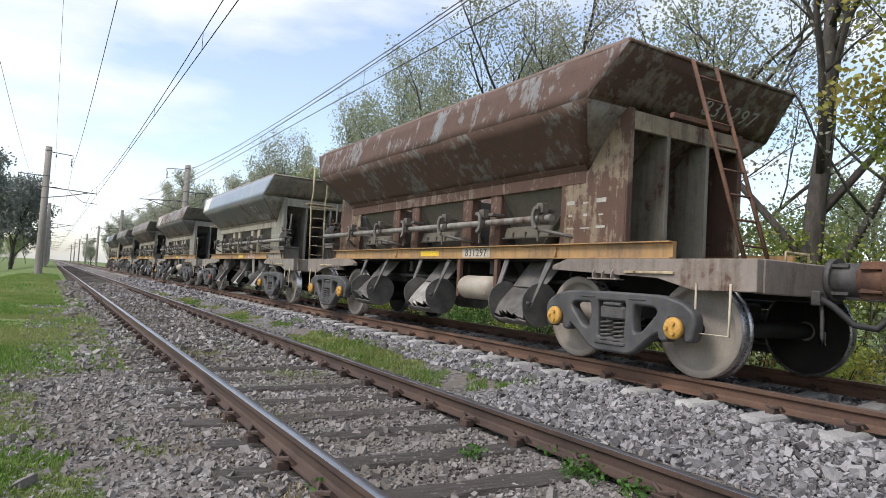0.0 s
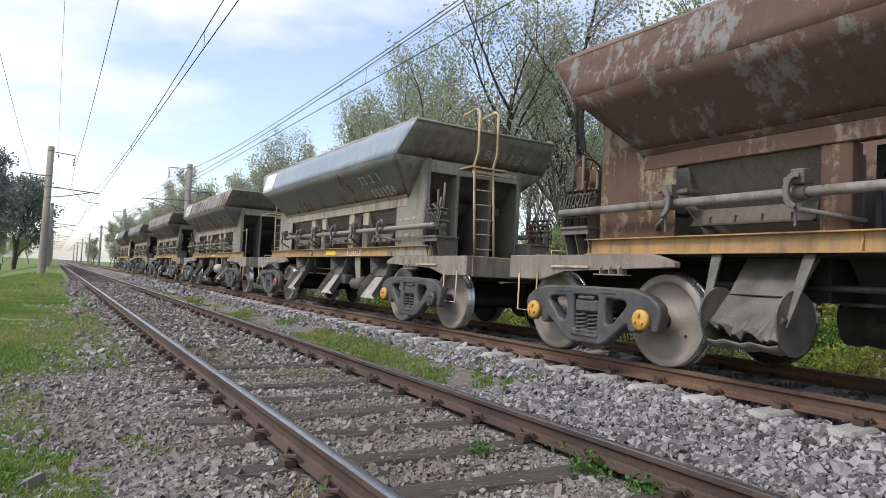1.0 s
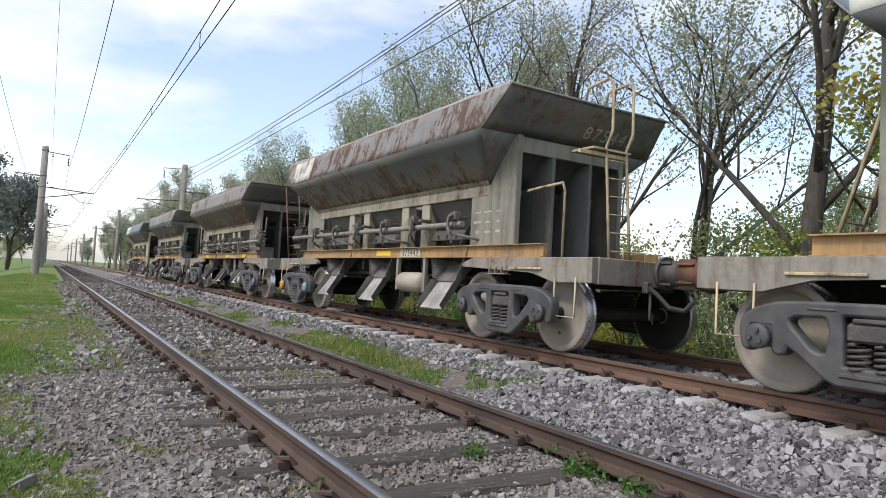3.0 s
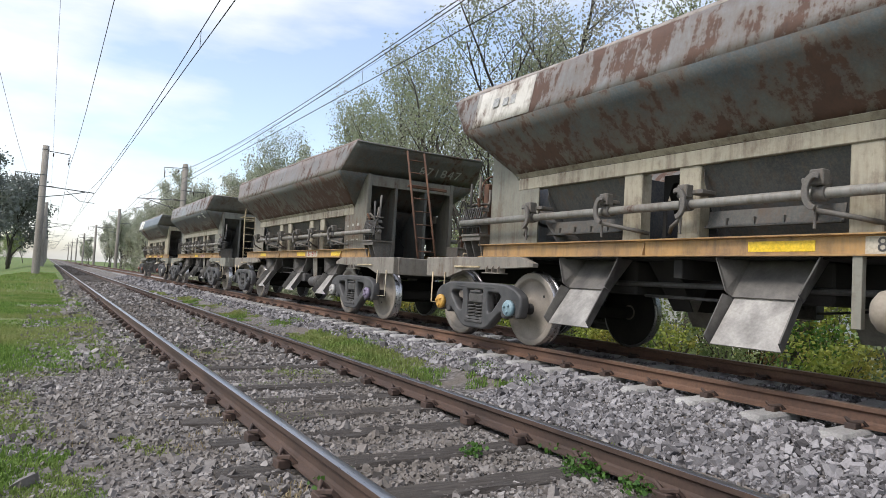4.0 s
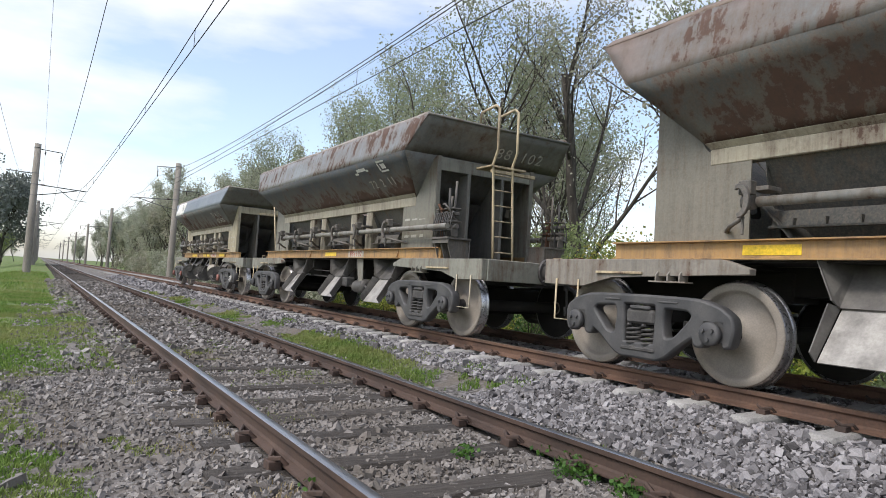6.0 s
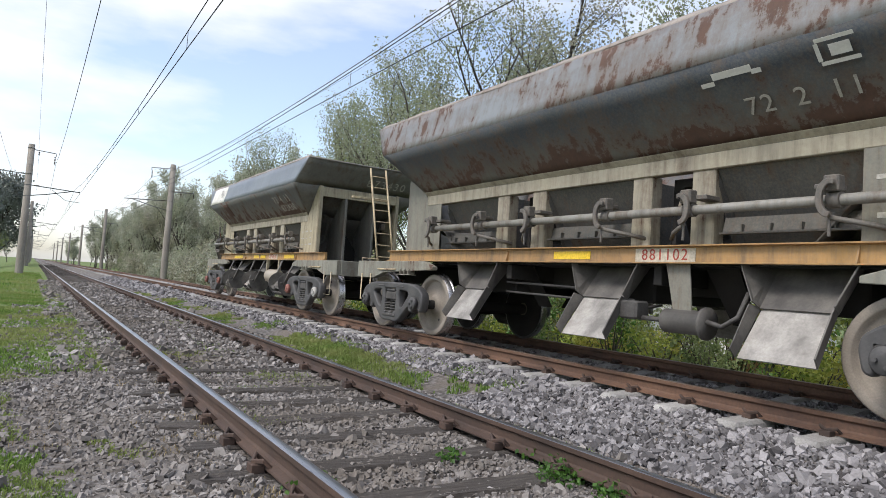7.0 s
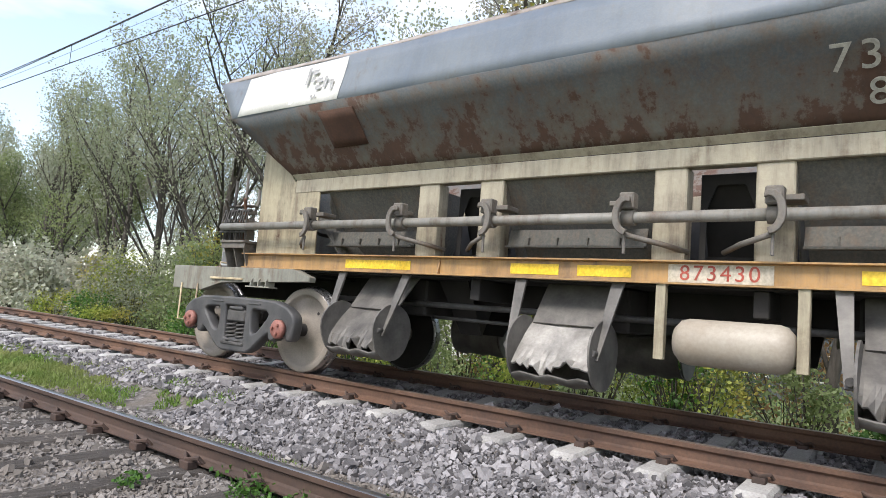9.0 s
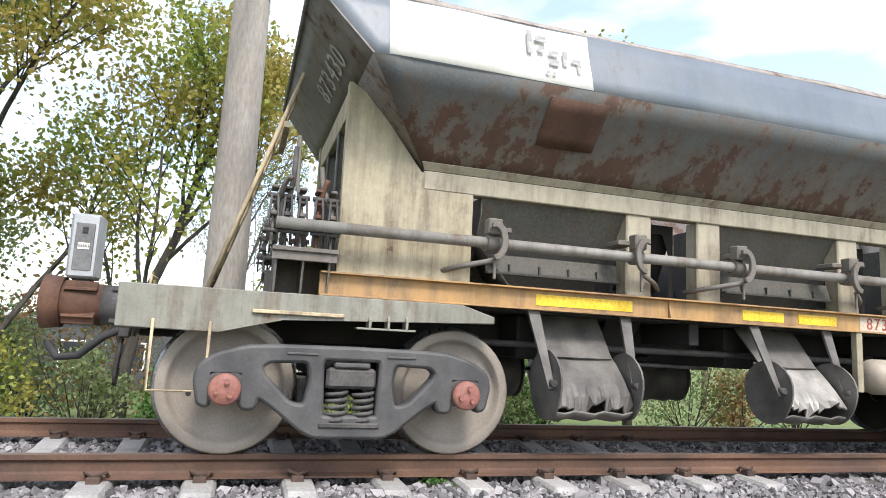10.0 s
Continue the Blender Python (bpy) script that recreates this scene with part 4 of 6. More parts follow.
        hw = part("hand_wheel", shared("hwheel", lambda: tube([(-0.10 + 0.26 * math.cos(k * math.pi / 12), 5.12, 2.15 + 0.26 * math.sin(k * math.pi / 12)) for k in range(25)], 0.016, 6)), RUSTY, wagon, "rusty spoked hand wheel")
        for k in range(5):
            part("spoke", shared(("spk", k), lambda: tube([(-0.10, 5.12, 2.15), (-0.10 + 0.26 * math.cos(k * 1.2566), 5.12, 2.15 + 0.26 * math.sin(k * 1.2566))], 0.010, 5)), RUSTY, hw)
    if "handrail" in extra:
        part("handrail", shared("hrail", lambda: tube([(-1.0, -4.75, 1.07), (-1.0, -4.75, 1.85), (-0.99, -4.70, 1.95), (-0.9, -4.2, 1.95), (-0.9, -3.95, 1.93)], 0.017, 6)), LADDER_Y, wagon, "cream painted handrail")
    return wagon, axles


# ---- the train ----
PITCH = 11.85
LEAD = [(0.0, 63.15), (1.0, 55.82), (1.5, 52.10), (2.0, 48.48), (3.5, 37.67), (4.5, 30.40), (5.5, 23.0), (7.0, 12.15), (7.5, 8.50), (8.0, 4.68), (8.5, 1.03), (9.0, -2.57), (9.5, -6.18), (10.0, -9.96)]
FRONT = 4.66              # from the leading hub to the wagon's middle
TRACK_X = 6.007
SLACK = {0: 0.0, 1: 0.03, 2: -0.10, 3: 0.07, 4: 0.06, 5: 0.18, 6: 0.0}     # play in the couplers


WORN_MARK = surface("worn_grey_mark", (0.28, 0.28, 0.28), (0.42, 0.42, 0.41), 9, 0.8, 0, 0.1)
FADED = surface("faded_number_panel", (0.46, 0.41, 0.32), (0.56, 0.51, 0.42), 5, 0.8, 0, 0.1)
PANEL_OLD = paint("rust_eaten_white", (0.62, 0.6, 0.55), (0.5, 0.47, 0.42), 0.55, 8.3, 0.1, 0.65, 1.0, 0.0, 0.4)
INK = surface("faded_stencil_ink", (0.36, 0.345, 0.305), (0.48, 0.46, 0.41), 8, 0.75, 0, 0.1)
PLATE = surface("rusty_plate", (0.075, 0.038, 0.026), (0.12, 0.062, 0.042), 3, 0.85, 0, 0.4)


def livery(seed, hop, band, end, plate, rust, rust_band, frame=(0.17, 0.18, 0.15), tapes=((-0.15, 0.40),), lip=(0.36, 0.32, 0.29), plate_rust=0.6, hopper_label="", band_label="", ladder_mat=None, beam=None, waist=None, low=0.0, patches=(), texts=(), marks=(), chutes="flap", beam_texts=()):
    n = "wagon"
    return dict(
        # lighter band colours: faded paint, with the sky's reflection painted in
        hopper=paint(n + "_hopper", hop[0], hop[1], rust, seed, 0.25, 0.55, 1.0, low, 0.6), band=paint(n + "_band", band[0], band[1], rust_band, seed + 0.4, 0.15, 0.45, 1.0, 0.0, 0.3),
        end=paint(n + "_end", end[0], end[1], rust * 0.8 + (0.15 if rust > 0.9 else 0), seed + 0.8, 0.35), lip=paint(n + "_lip", lip, tuple(c * 0.8 for c in lip), 0.25, seed + 4.0, 0.4, 0.75), plate=paint(n + "_plate", plate[0], plate[1], rust * plate_rust, seed + 1.2, 0.35, 0.65),
        # inner: the end paint scaled down, shade between the parts put into colour
        frame=paint(n + "_frame", frame, tuple(c * 1.35 for c in frame), 0.32, seed + 1.6, 0.4, 0.65), inner=paint(n + "_inner_shaded", tuple(c * 0.4 for c in end[0]), tuple(c * 0.6 for c in end[1]), 0.22, seed + 2, 0.25, 0.7),
        inner_light=paint(n + "_posts", end[0], end[1], rust * 0.5, seed + 2.2, 0.4, 0.65), dirty=paint(n + "_ironwork", (0.10, 0.095, 0.09), (0.15, 0.14, 0.125), 0.25, seed + 2.5, 0.3, 0.7),
        shaft=paint(n + "_shaft", (0.25, 0.25, 0.23), (0.19, 0.185, 0.17), 0.25 + rust * 0.2, seed + 2.8, 0.4, 0.55), sole=BEAM_YELLOW, waist=waist or paint(n + "_waist", (0.40, 0.36, 0.27), (0.32, 0.295, 0.23), rust * 0.75, seed + 3.1, 0.35, 0.65),
        beam=beam or paint(n + "_beam", tuple(c * 1.3 for c in plate[0]), plate[1], rust * 0.6, seed + 3.5, 0.3, 0.6), ladder=ladder_mat or LADDER_Y, tapes=tapes, chutes=chutes, ink=INK, beam_texts=beam_texts, patches=patches, texts=texts, marks=marks, hopper_label=hopper_label, band_label=band_label)


CAP_OCHRE = surface("ochre_cap_paint", (0.50, 0.27, 0.05), (0.58, 0.34, 0.08), 6, 0.6, 0, 0.2)
CAP_RED = surface("red_cap_paint", (0.23, 0.09, 0.07), (0.31, 0.135, 0.105), 6, 0.6, 0, 0.2)
CAP_PALE = surface("pale_cap_paint", (0.36, 0.35, 0.33), (0.46, 0.45, 0.42), 6, 0.6, 0, 0.2)
CAP_MAUVE = surface("mauve_cap_paint", (0.17, 0.14, 0.21), (0.24, 0.20, 0.28), 6, 0.6, 0, 0.2)
CAP_BLUE = surface("pale_blue_cap_paint", (0.18, 0.28, 0.32), (0.25, 0.35, 0.39), 6, 0.6, 0, 0.2)
GREENISH = ((0.20, 0.195, 0.17), (0.245, 0.23, 0.195))
WAGONS = {}
SPECS = [
    (0, "brown rusty ballast hopper wagon leading the cut", livery(9.0, ((0.14, 0.13, 0.12), (0.18, 0.16, 0.14)), ((0.12, 0.07, 0.06), (0.15, 0.1, 0.09)), GREENISH, GREENISH, 0.7, 0.7, chutes="drum"), "", "ochre bearing cap", CAP_OCHRE, 0, (), (), 1),
    (1, "heavily rusted brown and grey ballast hopper wagon on bogies", livery(1.0, ((0.16, 0.175, 0.175), (0.12, 0.125, 0.12)), ((0.20, 0.22, 0.23), (0.15, 0.16, 0.165)), ((0.24, 0.225, 0.18), (0.20, 0.185, 0.15)), ((0.30, 0.24, 0.16), (0.26, 0.20, 0.13)), 0.86, 0.84,
        (0.19, 0.16, 0.14), ((-0.10, 0.46),), lip=(0.17, 0.10, 0.08), plate_rust=0.93, hopper_label="brown rusted hopper side with flaking paint", band_label="rusted brown rim band", ladder_mat=RUSTY, waist=paint("wagon_waist_rusted", (0.2, 0.15, 0.11), (0.26, 0.2, 0.15), 0.9, 4.1), chutes="drum"), "831297", "ochre painted bearing cap", CAP_OCHRE, 0, ((-1, -0.62, "straight"),), ("brake_column",), 1),
    (2, "grey-green ballast hopper wagon with pale blue rim band", livery(2.0, ((0.085, 0.10, 0.108), (0.125, 0.135, 0.135)), ((0.22, 0.275, 0.35), (0.27, 0.32, 0.375)), GREENISH, ((0.26, 0.255, 0.205), (0.22, 0.22, 0.18)), 0.30, 0.10,
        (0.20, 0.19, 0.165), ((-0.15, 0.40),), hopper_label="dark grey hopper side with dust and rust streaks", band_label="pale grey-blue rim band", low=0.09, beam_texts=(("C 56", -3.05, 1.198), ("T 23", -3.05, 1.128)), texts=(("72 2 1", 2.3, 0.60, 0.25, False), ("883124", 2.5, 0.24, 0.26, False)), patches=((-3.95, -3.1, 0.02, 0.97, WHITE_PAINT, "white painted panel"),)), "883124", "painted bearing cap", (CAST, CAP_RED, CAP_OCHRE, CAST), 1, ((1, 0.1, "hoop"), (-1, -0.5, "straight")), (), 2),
    (3, "blue-grey ballast hopper wagon with rusted rim and dented side", livery(3.0, ((0.065, 0.085, 0.10), (0.105, 0.115, 0.115)), ((0.17, 0.165, 0.16), (0.22, 0.23, 0.24)), ((0.12, 0.135, 0.15), (0.16, 0.165, 0.16)), ((0.235, 0.23, 0.19), (0.195, 0.195, 0.165)), 0.50, 0.66,
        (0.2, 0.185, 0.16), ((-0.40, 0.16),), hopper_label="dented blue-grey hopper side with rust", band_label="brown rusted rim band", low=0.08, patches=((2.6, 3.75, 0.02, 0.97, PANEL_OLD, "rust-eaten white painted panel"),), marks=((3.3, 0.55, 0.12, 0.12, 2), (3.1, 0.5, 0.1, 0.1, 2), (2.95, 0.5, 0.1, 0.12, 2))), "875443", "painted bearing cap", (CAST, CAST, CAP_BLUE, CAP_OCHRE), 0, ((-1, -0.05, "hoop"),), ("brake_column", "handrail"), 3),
    (4, "dark grey weathered ballast hopper wagon with dented side", livery(4.0, ((0.055, 0.070, 0.080), (0.092, 0.098, 0.094)), ((0.19, 0.145, 0.125), (0.15, 0.165, 0.17)), ((0.075, 0.085, 0.086), (0.11, 0.112, 0.105)), ((0.20, 0.185, 0.15), (0.15, 0.145, 0.12)), 0.56, 0.52,
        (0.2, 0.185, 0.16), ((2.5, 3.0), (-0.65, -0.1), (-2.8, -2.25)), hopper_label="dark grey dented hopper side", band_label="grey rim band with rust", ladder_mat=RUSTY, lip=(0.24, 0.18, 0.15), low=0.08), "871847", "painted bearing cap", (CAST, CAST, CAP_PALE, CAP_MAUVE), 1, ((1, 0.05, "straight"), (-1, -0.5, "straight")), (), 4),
    (5, "blue-black ballast hopper wagon with rust-flecked rim band", livery(5.0, ((0.040, 0.053, 0.072), (0.062, 0.076, 0.094)), ((0.20, 0.22, 0.235), (0.17, 0.175, 0.18)), ((0.14, 0.15, 0.15), (0.18, 0.175, 0.16)), ((0.20, 0.20, 0.165), (0.175, 0.17, 0.145)), 0.36, 0.60,
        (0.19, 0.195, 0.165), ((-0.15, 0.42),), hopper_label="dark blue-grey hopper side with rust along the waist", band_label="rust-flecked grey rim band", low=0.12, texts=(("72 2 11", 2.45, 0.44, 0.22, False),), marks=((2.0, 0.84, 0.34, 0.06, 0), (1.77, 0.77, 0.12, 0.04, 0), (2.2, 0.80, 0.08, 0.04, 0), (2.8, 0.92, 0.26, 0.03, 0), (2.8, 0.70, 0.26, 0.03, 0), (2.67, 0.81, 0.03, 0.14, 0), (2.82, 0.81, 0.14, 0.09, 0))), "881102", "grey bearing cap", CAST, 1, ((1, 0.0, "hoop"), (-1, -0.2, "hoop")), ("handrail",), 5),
    (6, "dark blue-grey ballast hopper wagon, last of the train", livery(6.0, ((0.065, 0.08, 0.098), (0.105, 0.115, 0.12)), ((0.12, 0.15, 0.19), (0.165, 0.19, 0.215)), ((0.135, 0.14, 0.13), (0.16, 0.16, 0.145)), ((0.44, 0.385, 0.26), (0.37, 0.33, 0.23)), 0.42, 0.06,
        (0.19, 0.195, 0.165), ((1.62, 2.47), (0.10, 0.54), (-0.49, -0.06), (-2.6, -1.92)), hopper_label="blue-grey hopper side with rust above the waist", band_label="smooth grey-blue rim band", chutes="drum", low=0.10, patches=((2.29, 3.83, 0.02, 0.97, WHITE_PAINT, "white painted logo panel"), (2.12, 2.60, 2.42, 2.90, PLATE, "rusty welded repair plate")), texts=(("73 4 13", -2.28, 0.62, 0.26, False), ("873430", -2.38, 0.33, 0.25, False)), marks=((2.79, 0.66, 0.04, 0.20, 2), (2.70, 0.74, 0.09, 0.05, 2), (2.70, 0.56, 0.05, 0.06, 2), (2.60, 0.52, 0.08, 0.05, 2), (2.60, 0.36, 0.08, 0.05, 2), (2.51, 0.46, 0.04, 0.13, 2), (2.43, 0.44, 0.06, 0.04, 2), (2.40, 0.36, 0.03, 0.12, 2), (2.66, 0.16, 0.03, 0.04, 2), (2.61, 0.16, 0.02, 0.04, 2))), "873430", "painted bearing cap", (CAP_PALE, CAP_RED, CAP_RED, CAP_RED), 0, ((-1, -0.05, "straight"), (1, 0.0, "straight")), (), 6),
]
for i, label, mats, number, cap, cap_mat, turned, lads, extra, seed in SPECS:
    B0 = -0.10 if turned else 0.12
    WAGONS[i] = (*make_wagon(label, mats, number, cap, cap_mat, turned, lads, extra, seed), turned)
B0 = 0.0


# warning device hung on the last coupler
last = WAGONS[6][0]
BOX = surface("aluminium_box", (0.36, 0.37, 0.38), (0.46, 0.47, 0.48), 4, 0.4, 0.5, 0.05, grain=0.2)
dev = part("tail_device", box(-0.11, 0.11, 5.69, 5.90, 1.14, 1.635, 0.02), BOX, last, "dull metal end-of-train device box")
part("device_panel", box(-0.118, -0.11, 5.73, 5.86, 1.20, 1.56, 0.003), STEELWORK, dev)
part("label_plate", box(-0.122, -0.118, 5.755, 5.835, 1.36, 1.41, 0.0), WHITE_PAINT, dev)
part("device_label", writing("55563", 0.032, Matrix(((0, 0, -1, -0.1235), (-1, 0, 0, 5.795), (0, 1, 0, 1.385), (0, 0, 0, 1)))), GREASY, dev)
part("lamp", box(-0.125, -0.118, 5.775, 5.815, 1.48, 1.53, 0.004), RUBBER, dev)
part("device_bracket", box(-0.06, 0.06, 5.73, 5.86, 1.06, 1.145, 0.006), GREASY, dev)


def motions():
    for i, (wagon, axles, turned) in WAGONS.items():
        walk(wagon, [(t, pose(TRACK_X, y + FRONT - PITCH * (6 - i) + SLACK[i], 0, 0, 0, 180 * turned)) for t, y in LEAD])
        for ax in axles:
            y0 = ax.location.y
            sg = -1 if turned else 1
            walk(ax, [(t, Matrix.Translation((0, y0, WR)) @ pose(0, 0, 0, sg * k * turn_step)) for k, t in TURNS])


SPEED = 7.29
turn_step = math.degrees(SPEED / WR) / 15          # degrees in two frames; rolling towards -y
TURNS = [(k, k / 15) for k in range(151)]

# ---- ground ----
XL1, XL2, ZL = 1.363, 3.109, -0.242
XR1, XR2 = 5.134, 6.880
NEAR_X = [-400, -60, -14, -7, -4.2, -2.6, -1.6, -0.9, 0.3, 0.9, 3.7, 4.05, 4.62, 5.0, 7.2, 7.7, 8.6, 10.5, 13, 17, 26, 60, 400]
NEAR_Z = [-2.6, -2.4, -2.2, -1.8, -1.15, -0.72, -0.52, -0.47, -0.47, -0.44, -0.44, -0.40, -0.235, -0.22, -0.22, -0.25, -0.42, -0.55, -0.85, -1.3, -1.9, -2.2, -2.6]


def ground_z(x, y):
    return float(np.interp(x, NEAR_X, NEAR_Z)) + 0.02 * noise.noise(Vector((x * 1.3, y * 1.3, 0)))


def ground_material():
    m, nt, b = nodes_of("ground")
    v = add_coords(nt)
    sep = nt.nodes.new("ShaderNodeSeparateXYZ")
    nt.links.new(v, sep.inputs["Vector"])
    fine, mid, big = add_noise(nt, v, 38, 5, 0.65), add_noise(nt, v, 1.4, 6, 0.6), add_noise(nt, v, 0.25, 4)
    vor = nt.nodes.new("ShaderNodeTexVoronoi")
    vor.inputs["Scale"].default_value = 19
    nt.links.new(v, vor.inputs["Vector"])
    stone = add_mix(nt, vor.outputs["Color"], (0.13, 0.12, 0.115), (0.29, 0.275, 0.265))
    stone = add_mix(nt, add_ramp(nt, vor.outputs["Distance"], 0.35, 0.75), stone, (0.05, 0.045, 0.04))
    earth = add_mix(nt, fine, (0.095, 0.08, 0.066), (0.19, 0.165, 0.14))
    grass = add_mix(nt, fine, (0.05, 0.09, 0.016), (0.13, 0.21, 0.04))
    grass = add_mix(nt, add_ramp(nt, big, 0.4, 0.65), grass, (0.14, 0.16, 0.05))
    gravel = add_mix(nt, add_ramp(nt, mid, 0.42, 0.6), stone, earth)
    # gravel between about x = -0.4 and 8.2, worn edges
    wob = add_math(nt, "MULTIPLY", add_math(nt, "SUBTRACT", mid, 0.5), 2.2)
    xs = add_math(nt, "ADD", sep.outputs["X"], wob)
    xl = add_math(nt, "SUBTRACT", xs, add_math(nt, "MULTIPLY", add_ramp(nt, sep.outputs["Y"], 5.5, 11.0), 2.7))
    inside = add_math(nt, "MULTIPLY", add_ramp(nt, xl, -1.9, -0.7), add_ramp(nt, xs, 8.6, 7.8))
    col = add_mix(nt, inside, grass, gravel)
    nt.links.new(col, b.inputs["Base Color"])
    b.inputs["Roughness"].default_value = 0.95
    add_bump(nt, b, add_math(nt, "ADD", fine, add_math(nt, "MULTIPLY", vor.outputs["Distance"], -0.6)), 0.7, 0.03)
    return m


def build_ground():
    xs = sorted(set(NEAR_X + [x / 4 for x in range(-12, 41)]))
    ys = [-400, -120, -60, -30] + [-20 + k * 0.5 for k in range(90)] + [25 + k * 2.5 for k in range(30)] + [100 + 20 * k for k in range(1, 16)] + [600, 1200, 3000]
    verts = [(x * (1 if abs(x) < 60 else 7), y, ground_z(x, y)) for y in ys for x in xs]
    n = len(xs)
    faces = [(j * n + i, j * n + i + 1, (j + 1) * n + i + 1, (j + 1) * n + i) for j in range(len(ys) - 1) for i in range(n - 1)]
    me = bpy.data.meshes.new("ground")
    me.from_pydata(verts, [], faces)
    me.polygons.foreach_set("use_smooth", [True] * len(faces))
    return tagged(part("ground", me, ground_material()), "gravel and grass beside the tracks, sloping to a field", "ground", kind="structure")


build_ground()

# ---- tracks ----
RAIL = [(-0.07, 0), (0.07, 0), (0.07, 0.012), (0.02, 0.03), (0.009, 0.045), (0.009, 0.10), (0.034, 0.118), (0.035, 0.148), (-0.035, 0.148), (-0.034, 0.118), (-0.009, 0.10), (-0.009, 0.045), (-0.02, 0.03), (-0.07, 0.012)]


def rail(x, z, side, top, label):
    ys = [-60, -20, 0, 20, 60, 200, 900]
    bm = bmesh.new()
    rows = [[bm.verts.new((x + a, y, z - 0.152 + h)) for a, h in RAIL] for y in ys]
    n = len(RAIL)
    for p, q in zip(rows, rows[1:]):
        for k in range(n):
            bm.faces.new((p[k], p[(k + 1) % n], q[(k + 1) % n], q[k]))
    r = tagged(part("rail", done(bm), side), label, "rail", "running rails")
    bm = bmesh.new()
    rows = [[bm.verts.new((x + a, y, z - 0.152 + h)) for a, h in ((-0.033, 0.148), (-0.026, 0.152), (0.026, 0.152), (0.033, 0.148))] for y in ys]
    for p, q in zip(rows, rows[1:]):
        for k in range(3):
            bm.faces.new((p[k], p[k + 1], q[k + 1], q[k])).smooth = True
    part("running_surface", done(bm), top, r, "steel rail head worn by wheels")
    return r


for x in (XL1, XL2):
    rail(x, ZL, RAIL_SIDE_DARK, RAIL_TOP, "dark brown steel rail with a shiny running surface on timber sleepers")
for x in (XR1, XR2):
    rail(x, 0.0, RAIL_SIDE, RAIL_TOP_DULL, "rusty orange-brown steel rail on concrete sleepers")


def concrete_sleeper():
    bm = bmesh.new()
    xs = [-1.32, -1.26, -0.75, -0.45, 0.45, 0.75, 1.26, 1.32]
    zs = [-0.02, 0.02, 0.035, 0.0, 0.0, 0.035, 0.02, -0.02]
    rows = [[bm.verts.new((x, w, z)) for w, z in ((-0.14, -0.2), (-0.105, h - 0.025), (-0.085, h), (0.085, h), (0.105, h - 0.025), (0.14, -0.2))] for x, h in zip(xs, zs)]
    for p, q in zip(rows, rows[1:]):
        for k in range(5):
            bm.faces.new((p[k], p[k + 1], q[k + 1], q[k]))
    bm.faces.new(rows[0])
    bm.faces.new(rows[-1])
    return done(bm)


def clip_mesh():
    bm = bmesh.new()
    for q in (-1, 1):
        tube_in(bm, [(q * 0.05, -0.07, 0.0), (q * 0.09, -0.06, 0.035), (q * 0.13, 0.0, 0.02), (q * 0.09, 0.06, 0.04), (q * 0.05, 0.05, 0.005)], 0.013, 5)
        box_in(bm, q * 0.07, q * 0.15, -0.04, 0.04, -0.03, 0.015, 0.004)
    return done(bm)


def timber_sleeper(seed):
    bm = bmesh.new()
    rnd = random.Random(seed)
    n = 16
    rows = []
    for i in range(n + 1):
        x = -1.32 + 2.64 * i / n + (rnd.uniform(-0.05, 0.05) if i in (0, n) else 0)
        w = 0.12 + rnd.uniform(-0.012, 0.008) - (0.02 if i in (0, n) else 0)
        rows.append([bm.verts.new((x, a + rnd.uniform(-0.004, 0.004), z + rnd.uniform(-0.008, 0.006))) for a, z in ((-w, -0.15), (-w, -0.02), (-w + 0.02, 0), (-0.03, -0.006), (0.03, 0.0), (w - 0.02, 0), (w, -0.02), (w, -0.15))])
    for p, q in zip(rows, rows[1:]):
        for k in range(7):
            bm.faces.new((p[k], p[k + 1], q[k + 1], q[k]))
    bm.faces.new(rows[0])
    bm.faces.new(rows[-1])
    return done(bm)


def sleeper_row(name, label, mesh_list, material, x, z, y0, step, n, far_n, tilt):
    bed = tagged(new(name), label, "sleepers", kind="structure")
    rnd = random.Random(4)
    for k in range(n):
        ob = part("sleeper", mesh_list[k % len(mesh_list)], material, bed)
        ob.matrix_basis = pose(x + rnd.uniform(-0.03, 0.03) * tilt, y0 + step * k + rnd.uniform(-0.02, 0.02) * tilt, z + rnd.uniform(-0.012, 0.006) * tilt, 0, 0, rnd.uniform(-1.6, 1.6) * tilt)
    bm = bmesh.new()
    for k in range(n, n + far_n):
        box_in(bm, x - 1.3, x + 1.3, y0 + step * k - 0.11, y0 + step * k + 0.11, z - 0.15, z + 0.01)
    tagged(part("far_sleepers", done(bm), material, bed), kind="stuff")
    return bed


SL_STEP = 0.612
sleeper_row("concrete_sleepers", "pale concrete sleepers bedded in grey ballast", [concrete_sleeper()], CONCRETE, 6.007, -0.185, 3.76 - 14 * SL_STEP, SL_STEP, 110, 120, 0.3)
sleeper_row("timber_sleepers", "cracked dark timber sleepers half buried in gravel", [timber_sleeper(k) for k in range(6)], TIMBER, 2.236, ZL - 0.170, 3.83 - 7 * 0.66, 0.66, 90, 110, 1.0)
base = clip_mesh()
clips = tagged(part("rail_clip", base, RUSTY), "rusty spring clips holding the rails", "rail clips", kind="stuff")


